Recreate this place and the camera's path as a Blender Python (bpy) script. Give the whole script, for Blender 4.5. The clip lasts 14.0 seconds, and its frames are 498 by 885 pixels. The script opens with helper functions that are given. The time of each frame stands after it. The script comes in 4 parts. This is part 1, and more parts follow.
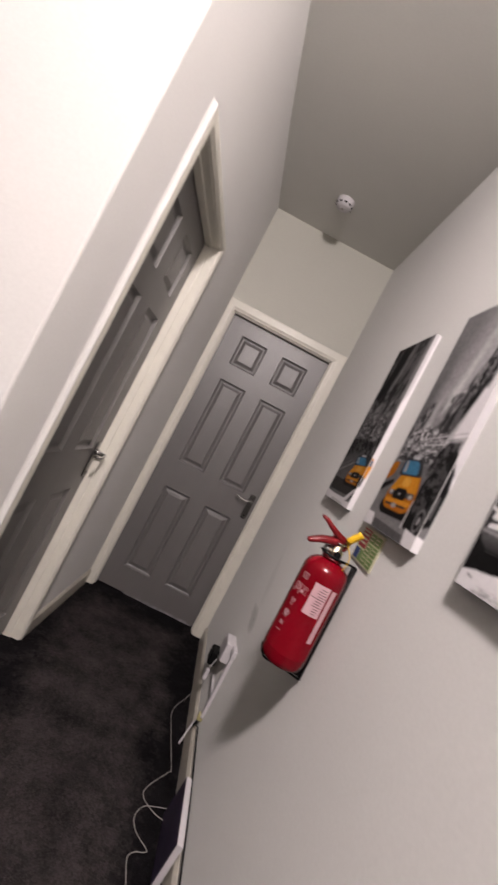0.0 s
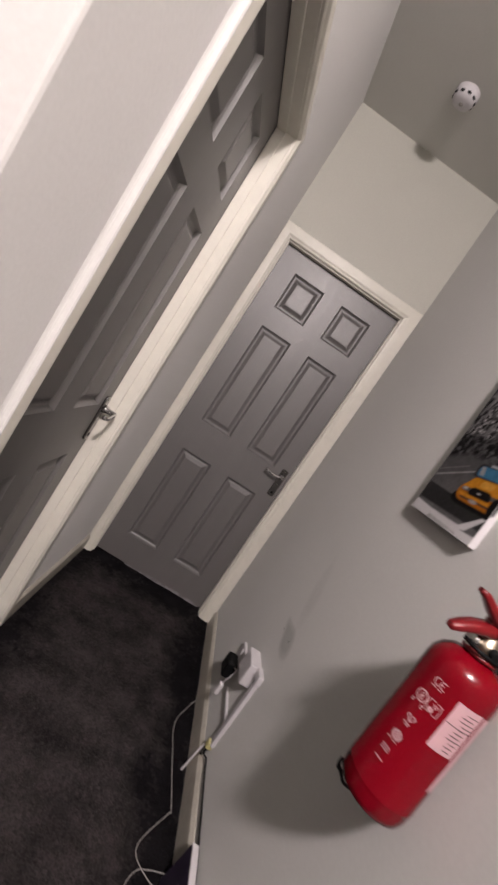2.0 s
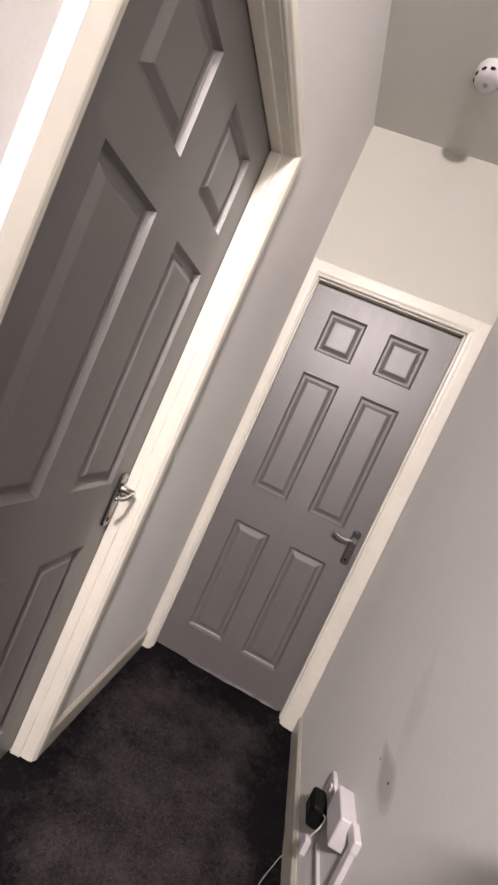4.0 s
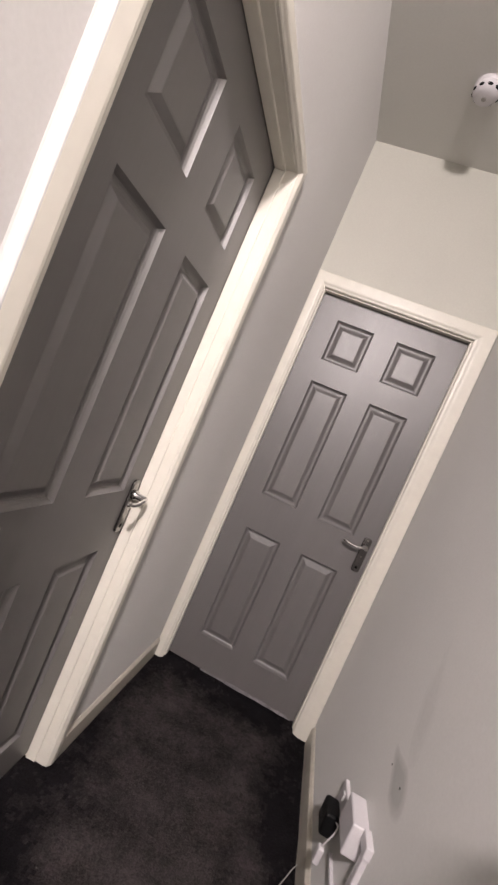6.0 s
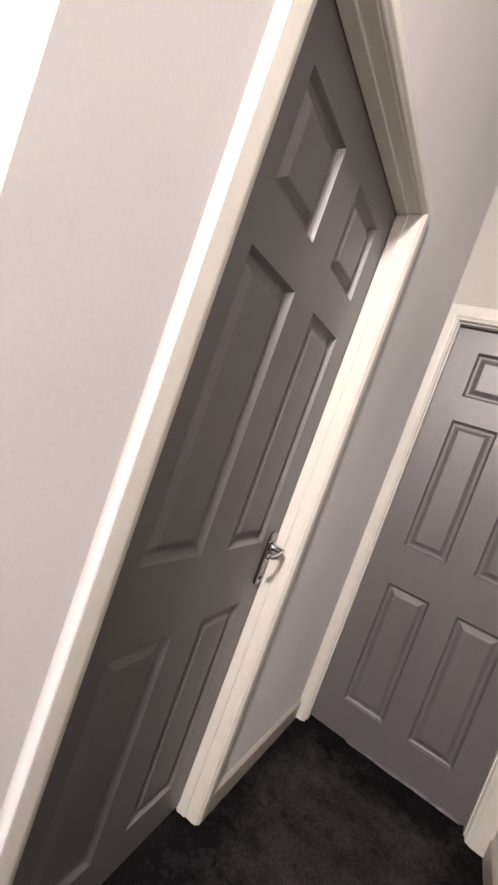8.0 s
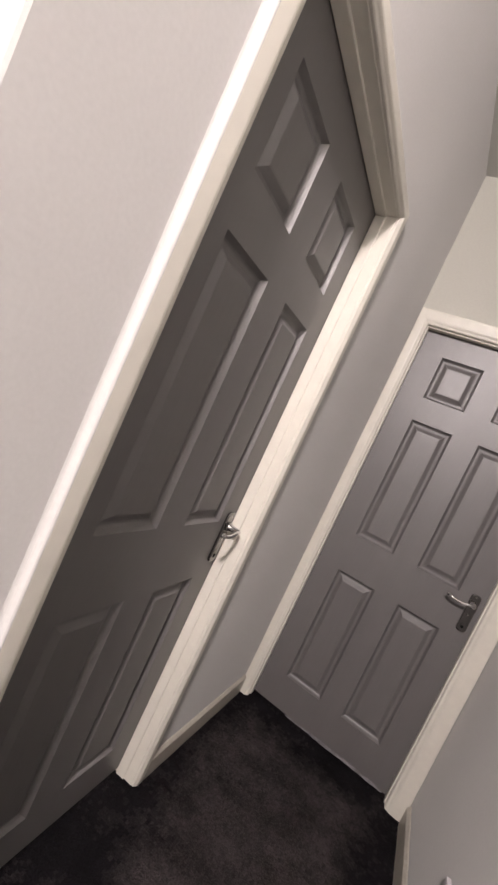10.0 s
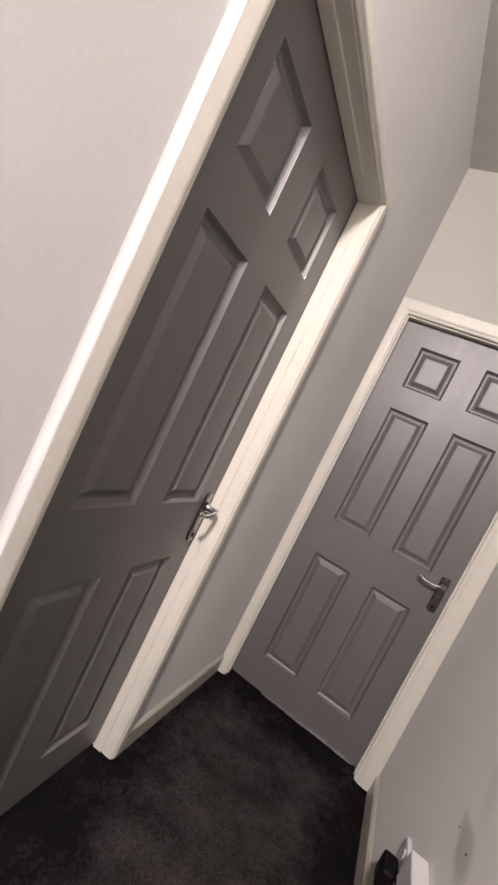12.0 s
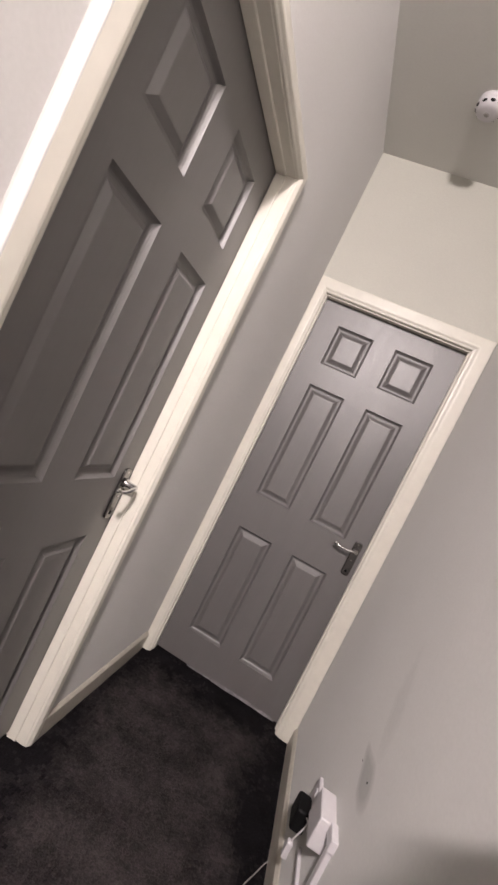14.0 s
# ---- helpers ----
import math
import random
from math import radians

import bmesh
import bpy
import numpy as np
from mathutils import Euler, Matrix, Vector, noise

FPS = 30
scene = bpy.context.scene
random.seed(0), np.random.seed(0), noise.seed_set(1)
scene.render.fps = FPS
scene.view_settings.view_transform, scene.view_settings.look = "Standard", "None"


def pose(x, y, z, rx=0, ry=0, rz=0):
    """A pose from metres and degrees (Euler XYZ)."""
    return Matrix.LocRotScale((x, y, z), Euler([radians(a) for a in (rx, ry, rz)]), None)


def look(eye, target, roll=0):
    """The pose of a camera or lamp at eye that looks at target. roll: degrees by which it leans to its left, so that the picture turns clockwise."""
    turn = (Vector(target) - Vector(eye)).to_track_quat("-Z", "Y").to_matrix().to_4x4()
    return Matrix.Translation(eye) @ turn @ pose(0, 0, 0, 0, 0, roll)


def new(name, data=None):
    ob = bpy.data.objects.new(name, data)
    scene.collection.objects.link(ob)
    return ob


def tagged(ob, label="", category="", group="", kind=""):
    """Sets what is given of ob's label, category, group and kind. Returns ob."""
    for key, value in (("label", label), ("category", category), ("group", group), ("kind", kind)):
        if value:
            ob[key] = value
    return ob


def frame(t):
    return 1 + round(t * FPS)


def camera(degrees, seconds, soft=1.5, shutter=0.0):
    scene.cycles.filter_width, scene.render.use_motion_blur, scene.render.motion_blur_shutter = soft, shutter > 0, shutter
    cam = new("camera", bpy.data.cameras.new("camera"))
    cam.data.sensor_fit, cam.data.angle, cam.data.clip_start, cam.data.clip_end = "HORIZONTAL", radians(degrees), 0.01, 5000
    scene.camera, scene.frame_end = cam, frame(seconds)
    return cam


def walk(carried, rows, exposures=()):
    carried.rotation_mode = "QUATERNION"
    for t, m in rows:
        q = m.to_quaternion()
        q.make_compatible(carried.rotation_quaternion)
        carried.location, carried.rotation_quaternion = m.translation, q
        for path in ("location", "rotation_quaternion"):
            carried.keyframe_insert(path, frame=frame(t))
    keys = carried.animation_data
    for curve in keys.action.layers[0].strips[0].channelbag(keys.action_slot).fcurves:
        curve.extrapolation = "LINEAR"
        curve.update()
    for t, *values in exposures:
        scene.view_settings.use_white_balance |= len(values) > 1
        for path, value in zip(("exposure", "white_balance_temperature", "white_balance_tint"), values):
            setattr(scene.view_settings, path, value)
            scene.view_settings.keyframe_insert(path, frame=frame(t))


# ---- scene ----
cam = camera(62.1, 14.0, soft=2.5, shutter=0.5)
PATH = [
    (0, (0.468, -2.699, 1.286), (0.539, -0.7, 1.279), 27.5),
    (0.5, (0.513, -2.679, 1.283), (0.746, -0.692, 1.266), 27.4),
    (1, (0.47, -2.565, 1.267), (0.813, -0.596, 1.193), 30.9),
    (1.5, (0.32, -2.359, 1.267), (0.593, -0.384, 1.109), 34.5),
    (2, (0.304, -2.239, 1.267), (0.471, -0.26, 1.033), 33.7),
    (2.5, (0.423, -2.06, 1.268), (0.443, -0.082, 0.975), 29.3),
    (3, (0.499, -1.951, 1.274), (0.346, 0.026, 1.011), 25.3),
    (3.5, (0.436, -1.948, 1.287), (0.212, 0.032, 1.117), 24.4),
    (3.7, (0.409, -1.96, 1.291), (0.137, 0.015, 1.132), 24.5),
    (5.8, (0.426, -2.002, 1.283), (0.077, -0.036, 1.169), 24.1),
    (6, (0.43, -2.001, 1.283), (0.058, -0.039, 1.167), 23.6),
    (6.5, (0.424, -1.995, 1.285), (-0.019, -0.049, 1.152), 22.2),
    (7, (0.405, -1.992, 1.28), (-0.248, -0.108, 1.125), 20.3),
    (7.5, (0.406, -1.992, 1.286), (-0.441, -0.186, 1.138), 18.9),
    (7.7, (0.406, -1.999, 1.282), (-0.572, -0.258, 1.16), 19.2),
    (9.8, (0.439, -2.015, 1.292), (-0.41, -0.211, 1.14), 25.0),
    (10, (0.44, -2.021, 1.288), (-0.397, -0.21, 1.144), 24.8),
    (10.5, (0.459, -2.011, 1.288), (-0.298, -0.164, 1.157), 24.8),
    (11, (0.465, -2.012, 1.286), (-0.303, -0.17, 1.16), 25.0),
    (11.5, (0.467, -2.007, 1.285), (-0.292, -0.162, 1.147), 25.4),
    (12, (0.472, -2.029, 1.276), (-0.285, -0.184, 1.117), 26.0),
    (12.5, (0.482, -2.026, 1.277), (-0.127, -0.128, 1.115), 26.9),
    (13, (0.492, -2.018, 1.286), (-0.024, -0.09, 1.156), 27.4),
    (13.5, (0.488, -2.02, 1.283), (-0.007, -0.085, 1.186), 27.2),
    (14, (0.5, -2.017, 1.273), (0.08, -0.064, 1.174), 26.2),
]
EXPOSURE = [(0.0, 0.04), (0.5, 0.10), (1.0, 0.13), (1.5, 0.10), (2.0, 0.18), (2.5, 0.28), (3.0, 0.62), (3.7, 0.92), (6.0, 0.72), (7.5, 0.72), (10.0, 0.50), (12.0, 0.58), (13.0, 0.63), (14.0, 0.73)]
walk(cam, [(t, look(eye, target, roll)) for t, eye, target, roll in PATH], exposures=EXPOSURE)

# ---- light ----
world = bpy.data.worlds.new("world")
world.use_nodes = True
world.node_tree.nodes["Background"].inputs[0].default_value = (0.0, 0.0, 0.0, 1)
scene.world = world

# The landing's opal ceiling lamp is behind the walker: its dome sends light all round and more of it downwards.
LAMP, LAMP_COLOUR = (0.37, -3.00, 2.635), (1.0, 0.882, 0.875)
bulb = bpy.data.lights.new("landing_lamp", "POINT")
bulb.energy, bulb.color, bulb.shadow_soft_size = 134.0, LAMP_COLOUR, 0.09
new("landing_lamp", bulb).location = LAMP
dome = bpy.data.lights.new("landing_lamp_underside", "AREA")
dome.shape, dome.size, dome.energy, dome.color = "DISK", 0.19, 20.0, LAMP_COLOUR
new("landing_lamp_underside", dome).location = LAMP

# ---- materials ----


def material(name, colour, rough=0.6, metal=0.0, vary=0.08, grain=60.0, bump=0.1, depth=0.002, blotch=2.5, stretch=(1, 1, 1), coat=0.0, spec=0.5, span=0.2, blend=0.5, matt=0.0):
    """A surface with colour variation at two scales and a fine relief, in metres."""
    m = bpy.data.materials.new(name)
    m.use_nodes = True
    nodes, links = m.node_tree.nodes, m.node_tree.links
    bsdf = nodes["Principled BSDF"]
    where = nodes.new("ShaderNodeTexCoord")
    scale = nodes.new("ShaderNodeMapping")
    scale.inputs["Scale"].default_value = stretch
    links.new(where.outputs["Object"], scale.inputs["Vector"])
    big, small = nodes.new("ShaderNodeTexNoise"), nodes.new("ShaderNodeTexNoise")
    big.inputs["Scale"].default_value, big.inputs["Detail"].default_value = blotch, 4
    small.inputs["Scale"].default_value, small.inputs["Detail"].default_value = grain, 6
    links.new(scale.outputs[0], big.inputs["Vector"])
    links.new(scale.outputs[0], small.inputs["Vector"])
    mix = nodes.new("ShaderNodeMix")
    mix.data_type = "FLOAT"
    mix.inputs[0].default_value = blend
    links.new(big.outputs[0], mix.inputs[2])
    links.new(small.outputs[0], mix.inputs[3])
    ramp = nodes.new("ShaderNodeValToRGB")
    ramp.color_ramp.elements[0].position, ramp.color_ramp.elements[1].position = 0.5 - span, 0.5 + span
    ramp.color_ramp.elements[0].color = (*[c * (1 - vary) for c in colour], 1)
    ramp.color_ramp.elements[1].color = (*[min(1, c * (1 + vary)) for c in colour], 1)
    links.new(mix.outputs[0], ramp.inputs[0])
    links.new(ramp.outputs[0], bsdf.inputs["Base Color"])
    relief = nodes.new("ShaderNodeBump")
    relief.inputs["Strength"].default_value, relief.inputs["Distance"].default_value = bump, depth
    links.new(small.outputs[0], relief.inputs["Height"])
    links.new(relief.outputs[0], bsdf.inputs["Normal"])
    gloss = nodes.new("ShaderNodeMapRange")
    gloss.inputs["To Min"].default_value, gloss.inputs["To Max"].default_value = max(0.02, rough - 0.06), min(1, rough + 0.06)
    links.new(big.outputs[0], gloss.inputs["Value"])
    links.new(gloss.outputs[0], bsdf.inputs["Roughness"])
    bsdf.inputs["Metallic"].default_value = metal
    bsdf.inputs["Diffuse Roughness"].default_value = matt
    bsdf.inputs["Coat Weight"].default_value = coat
    bsdf.inputs["Specular IOR Level"].default_value = spec
    return m


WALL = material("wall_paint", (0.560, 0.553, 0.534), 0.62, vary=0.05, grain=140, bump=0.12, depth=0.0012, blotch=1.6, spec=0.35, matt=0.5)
# Wall paint again, with the end's paler, warmer lit tone put into the colour.
WALL_END_LIT = material("wall_paint_end_lit", (0.615, 0.610, 0.548), 0.62, vary=0.05, grain=140, bump=0.12, depth=0.0012, blotch=1.6, spec=0.35, matt=0.5)
LANDING_DARK = material("landing_bounce_cut", (0.12, 0.116, 0.112), 0.7, vary=0.05, grain=140, bump=0.12, depth=0.0012, blotch=1.6)
CEILING = material("ceiling_paint", (0.79, 0.783, 0.742), 0.8, vary=0.03, grain=120, bump=0.15, depth=0.0012, spec=0.25, matt=1.0)
TRIM = material("trim_gloss", (0.76, 0.735, 0.650), 0.36, vary=0.05, grain=30, bump=0.12, depth=0.0015, blotch=5)
DOOR = material("door_grey", (0.148, 0.140, 0.138), 0.44, vary=0.05, grain=26, bump=0.14, depth=0.0012, blotch=3, stretch=(6, 6, 0.35), spec=1.0)
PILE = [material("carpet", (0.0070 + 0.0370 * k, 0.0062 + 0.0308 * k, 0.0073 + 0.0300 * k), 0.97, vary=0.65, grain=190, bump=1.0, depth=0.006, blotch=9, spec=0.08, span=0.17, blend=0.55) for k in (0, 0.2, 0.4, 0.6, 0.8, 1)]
# Trim gloss darkened in colour for the shade on the skirting's front.
SKIRTING_SHADED = material("shaded_skirting_gloss", (0.50, 0.47, 0.405), 0.42, vary=0.14, grain=40, bump=0.12, depth=0.0015, blotch=7)
CHROME = material("chrome", (0.64, 0.63, 0.62), 0.10, 1.0, vary=0.03, grain=40, bump=0.02)
# Chrome again, darkened in colour for the dark landing it would mirror.
PLATE_DARK = material("chrome_dark_mirror", (0.27, 0.264, 0.26), 0.06, 1.0, vary=0.06, grain=60, bump=0.04)
BRASS = material("valve_metal", (0.45, 0.38, 0.29), 0.42, 1.0, vary=0.1, grain=60, bump=0.05)
RED = material("red_enamel", (0.150, 0.001, 0.006), 0.20, vary=0.06, grain=90, bump=0.04, depth=0.0006, blotch=8, spec=0.3)
RED_PLASTIC = material("red_lever", (0.15, 0.0025, 0.006), 0.4, vary=0.08, bump=0.05)
YELLOW = material("yellow_plastic", (0.70, 0.42, 0.012), 0.45, vary=0.05, bump=0.05)
BLACK = material("black_plastic", (0.006, 0.006, 0.0065), 0.5, vary=0.2, bump=0.08, spec=0.12)
# Near-black colour that stands for the shade inside openings.
HOLE_SHADE = material("hole_shade", (0.006, 0.006, 0.006), 0.9, vary=0.1, bump=0.0)
PLASTIC = material("white_plastic", (0.66, 0.635, 0.65), 0.4, vary=0.04, grain=80, bump=0.04)
CABLE = material("grey_white_cable", (0.34, 0.32, 0.30), 0.5, vary=0.08, bump=0.05)
PAPER = material("label_paper", (0.52, 0.33, 0.35), 0.5, vary=0.06, bump=0.05)
INK = material("label_ink", (0.05, 0.03, 0.035), 0.6, vary=0.1, bump=0.0)
SIGN_BASE = material("sign_cream", (0.45, 0.435, 0.295), 0.4, vary=0.05, bump=0.03)
SIGN_RED = material("sign_red", (0.28, 0.012, 0.02), 0.4, vary=0.06, bump=0.03)
SIGN_GREEN = material("sign_green", (0.13, 0.22, 0.055), 0.4, vary=0.06, bump=0.03)
SIGN_BLUE = material("sign_blue", (0.02, 0.05, 0.18), 0.4, vary=0.06, bump=0.03)
PURPLE = material("dark_purple_print", (0.022, 0.014, 0.035), 0.5, vary=0.5, grain=30, bump=0.05, blotch=12)
CANVAS = material("canvas_cloth", (0.56, 0.54, 0.53), 0.75, vary=0.08, grain=500, bump=0.2, depth=0.0008, blotch=14)
# Colours of the canvas prints: seven greys, cab yellow, glass blue, deep and pale yellow.
GREYS = (0.007, 0.026, 0.075, 0.15, 0.27, 0.44, 0.66)
TONES = [*[(g, g * 0.965, g * 0.985) for g in GREYS], (0.50, 0.20, 0.014), (0.04, 0.145, 0.25), (0.33, 0.11, 0.008), (0.56, 0.28, 0.045)]


def photo_material():
    """Printed cloth: the picture's own colours under a fine weave."""
    m = bpy.data.materials.new("photo_print")
    m.use_nodes = True
    nodes, links = m.node_tree.nodes, m.node_tree.links
    bsdf = nodes["Principled BSDF"]
    ink, weave, relief = nodes.new("ShaderNodeAttribute"), nodes.new("ShaderNodeTexNoise"), nodes.new("ShaderNodeBump")
    ink.attribute_name = "photo"
    weave.inputs["Scale"].default_value = 700
    relief.inputs["Strength"].default_value, relief.inputs["Distance"].default_value = 0.2, 0.0006
    links.new(ink.outputs["Color"], bsdf.inputs["Base Color"])
    links.new(weave.outputs[0], relief.inputs["Height"])
    links.new(relief.outputs[0], bsdf.inputs["Normal"])
    bsdf.inputs["Roughness"].default_value, bsdf.inputs["Specular IOR Level"].default_value = 0.6, 0.03
    return m


PHOTO = photo_material()

# ---- shapes ----


def thing(name, bm, mats, origin=(0, 0, 0), turn=0.0, label="", category="", kind="", group=""):
    ob = new(name, mesh_of(name, bm, mats))
    ob.matrix_world = pose(*origin, 0, 0, turn)
    return tagged(ob, label, category, group, kind)


def part(name, bm, mats, parent, label=""):
    ob = new(name, mesh_of(name, bm, mats))
    ob.parent = parent
    return tagged(ob, label)


def mesh_of(name, bm, mats):
    me = bpy.data.meshes.new(name)
    bm.normal_update()
    bm.to_mesh(me)
    bm.free()
    for m in mats if isinstance(mats, (list, tuple)) else [mats]:
        me.materials.append(m)
    return me


def box(bm, lo, hi, bevel=0.0, segments=2):
    made = bmesh.ops.create_cube(bm, size=1.0)["verts"]
    for v in made:
        v.co = Vector([lo[i] + (v.co[i] + 0.5) * (hi[i] - lo[i]) for i in range(3)])
    if bevel:
        edges = list({e for v in made for e in v.link_edges})
        bmesh.ops.bevel(bm, geom=edges, offset=bevel, segments=segments, profile=0.5, affect="EDGES")
    return bm


def boxed(lo, hi, bevel=0.0, segments=2):
    return box(bmesh.new(), lo, hi, bevel, segments)


def prism(bm, plan, z0, z1):
    """An upright solid on a plan of corners, given counter-clockwise."""
    low, high = [bm.verts.new((x, y, z0)) for x, y in plan], [bm.verts.new((x, y, z1)) for x, y in plan]
    bm.faces.new(low[::-1]), bm.faces.new(high)
    for i in range(len(plan)):
        j = (i + 1) % len(plan)
        bm.faces.new((low[i], low[j], high[j], high[i]))
    return bm


def lathe(bm, profile, centre=(0, 0, 0), axis="z", steps=48, smooth=True):
    """A turned solid from (radius, height) pairs along an axis."""
    rings, c = [], Vector(centre)
    for r, h in profile:
        ring = []
        for k in range(steps):
            a = 2 * math.pi * k / steps
            p = {"z": (r * math.cos(a), r * math.sin(a), h), "y": (r * math.cos(a), h, -r * math.sin(a)), "x": (h, r * math.cos(a), r * math.sin(a))}[axis]
            ring.append(bm.verts.new(c + Vector(p)))
        rings.append(ring)
    for a, b in zip(rings, rings[1:]):
        for k in range(steps):
            f = bm.faces.new((a[k], a[(k + 1) % steps], b[(k + 1) % steps], b[k]))
            f.smooth = smooth
    bm.faces.new(rings[0][::-1]), bm.faces.new(rings[-1])
    return bm


def curve_points(points, steps=8):
    """A smooth line through points."""
    pts = [Vector(p) for p in points]
    pts = [2 * pts[0] - pts[1], *pts, 2 * pts[-1] - pts[-2]]
    out = []
    for p0, p1, p2, p3 in zip(pts, pts[1:], pts[2:], pts[3:]):
        for s in range(steps):
            t = s / steps
            out.append(0.5 * (2 * p1 + (p2 - p0) * t + (2 * p0 - 5 * p1 + 4 * p2 - p3) * t * t + (3 * p1 - p0 - 3 * p2 + p3) * t**3))
    return [*out, pts[-2]]


def tube(bm, points, radius, sides=10, smooth=8, squash=1.0):
    """A round bar along a line; radius may be one number or one for each end."""
    line = curve_points(points, smooth) if smooth else [Vector(p) for p in points]
    r0, r1 = radius if isinstance(radius, tuple) else (radius, radius)
    rings, up = [], None
    for i, p in enumerate(line):
        way = (line[min(i + 1, len(line) - 1)] - line[max(i - 1, 0)]).normalized()
        up = way.orthogonal().normalized() if up is None else (up - way * up.dot(way)).normalized()
        side, r = way.cross(up), r0 + (r1 - r0) * i / (len(line) - 1)
        rings.append([bm.verts.new(p + r * (math.cos(a) * up + squash * math.sin(a) * side)) for a in [2 * math.pi * k / sides for k in range(sides)]])
    for a, b in zip(rings, rings[1:]):
        for k in range(sides):
            bm.faces.new((a[k], a[(k + 1) % sides], b[(k + 1) % sides], b[k])).smooth = True
    bm.faces.new(rings[0][::-1]), bm.faces.new(rings[-1])
    return bm


def tubed(points, radius, **more):
    return tube(bmesh.new(), points, radius, **more)


def moulding(bm, profile, path, out):
    """A length of trim: profile points (across, proud) carried along a path whose corners give the across direction."""
    rings = []
    for p, across in path:
        rings.append([bm.verts.new(Vector(p) + Vector(across) * a + Vector(out) * b) for a, b in profile])
    for a, b in zip(rings, rings[1:]):
        for k in range(len(profile) - 1):
            bm.faces.new((a[k], a[k + 1], b[k + 1], b[k]))
    bm.faces.new(rings[0]), bm.faces.new(rings[-1][::-1])
    bmesh.ops.recalc_face_normals(bm, faces=bm.faces[:])
    return bm


# ---- the plan ----
LEFT, LEFT_END, END, CORNER, CEIL = 0.015, 0.034, -0.02, -1.838, 2.700


def right_at(y):
    """The right wall runs slightly askew."""
    return 0.882 - 0.0128 * (y + 0.05)


BACK, FAR_LEFT = -4.3, -1.75


def paleness(x, y):
    """How pale the pile is: paler in the middle, dark towards the skirting, with a ragged edge."""
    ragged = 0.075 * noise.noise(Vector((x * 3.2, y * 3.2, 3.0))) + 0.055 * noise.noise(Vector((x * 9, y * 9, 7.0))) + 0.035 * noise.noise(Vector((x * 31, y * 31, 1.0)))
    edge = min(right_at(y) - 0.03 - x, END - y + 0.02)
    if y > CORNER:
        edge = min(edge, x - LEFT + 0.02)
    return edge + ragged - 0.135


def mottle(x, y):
    """The pile's tone, 0 to 5: the paler middle, clouded at two sizes."""
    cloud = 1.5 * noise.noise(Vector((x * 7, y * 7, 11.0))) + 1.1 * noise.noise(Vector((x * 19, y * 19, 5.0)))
    return min(4.0, max(0.3, 2.2 + 26 * paleness(x, y))) + cloud


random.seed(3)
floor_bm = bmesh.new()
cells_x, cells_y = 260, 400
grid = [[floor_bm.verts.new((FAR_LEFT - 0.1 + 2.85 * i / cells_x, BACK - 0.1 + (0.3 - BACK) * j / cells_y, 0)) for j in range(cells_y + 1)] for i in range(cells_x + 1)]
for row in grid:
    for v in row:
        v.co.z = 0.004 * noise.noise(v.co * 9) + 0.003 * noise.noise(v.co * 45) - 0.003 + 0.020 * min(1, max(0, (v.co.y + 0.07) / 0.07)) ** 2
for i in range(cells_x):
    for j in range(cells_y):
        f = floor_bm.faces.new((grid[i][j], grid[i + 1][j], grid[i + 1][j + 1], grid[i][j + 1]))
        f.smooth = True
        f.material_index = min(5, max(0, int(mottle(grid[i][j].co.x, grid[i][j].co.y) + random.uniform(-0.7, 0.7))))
thing("floor", floor_bm, PILE, kind="structure", label="dark charcoal fitted carpet, paler down the middle", category="carpet")

# Left wall with the opening of its door, and the return at its outer corner.
L_OPEN, L_TOP = (-1.568, -0.800), 2.0
bm = bmesh.new()
prism(bm, [(LEFT - 0.12, L_OPEN[1]), (LEFT, L_OPEN[1]), (LEFT_END, END + 0.02), (LEFT - 0.12, END + 0.02)], -0.05, CEIL)
box(bm, (LEFT - 0.12, L_OPEN[0], L_TOP), (LEFT, L_OPEN[1], CEIL))
plan = [(LEFT - 0.12, L_OPEN[0]), (LEFT - 0.12, CORNER + 0.12), (FAR_LEFT, CORNER + 0.12), (FAR_LEFT, CORNER), (LEFT - 0.006, CORNER), (LEFT - 0.002, CORNER + 0.002), (LEFT, CORNER + 0.006), (LEFT, L_OPEN[0])]
prism(bm, plan, -0.05, CEIL)
thing("wall_left", bm, WALL, kind="structure", label="pale grey painted plaster wall with a return corner", category="wall")

bm = bmesh.new()
prism(bm, [(right_at(BACK - 0.1), BACK - 0.1), (1.2, BACK - 0.1), (1.2, 0.12), (right_at(0.12), 0.12)], -0.05, CEIL)
thing("wall_right", bm, WALL, kind="structure", label="pale grey painted plaster wall with faint scuffs", category="wall")

E_OPEN, E_TOP = (0.080, 0.812), 2.0
bm = bmesh.new()
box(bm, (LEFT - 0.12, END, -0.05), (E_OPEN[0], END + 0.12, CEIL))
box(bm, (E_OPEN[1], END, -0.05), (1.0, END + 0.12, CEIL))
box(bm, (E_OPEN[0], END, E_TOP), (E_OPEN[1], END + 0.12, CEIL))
thing("wall_end", bm, WALL_END_LIT, kind="structure", label="pale grey painted wall above a closed door", category="wall")

# Unseen closing walls, coloured dark to cut the light bounced up the hallway.
thing("wall_back", boxed((FAR_LEFT - 0.1, BACK - 0.1, -0.05), (1.1, BACK, CEIL)), LANDING_DARK, kind="structure", label="plain unseen landing wall, dark grey to cut bounced light", category="wall")
thing("wall_landing", boxed((FAR_LEFT - 0.1, BACK, -0.05), (FAR_LEFT, CORNER + 0.12, CEIL)), LANDING_DARK, kind="structure", label="plain unseen landing side wall, dark grey to cut bounced light", category="wall")
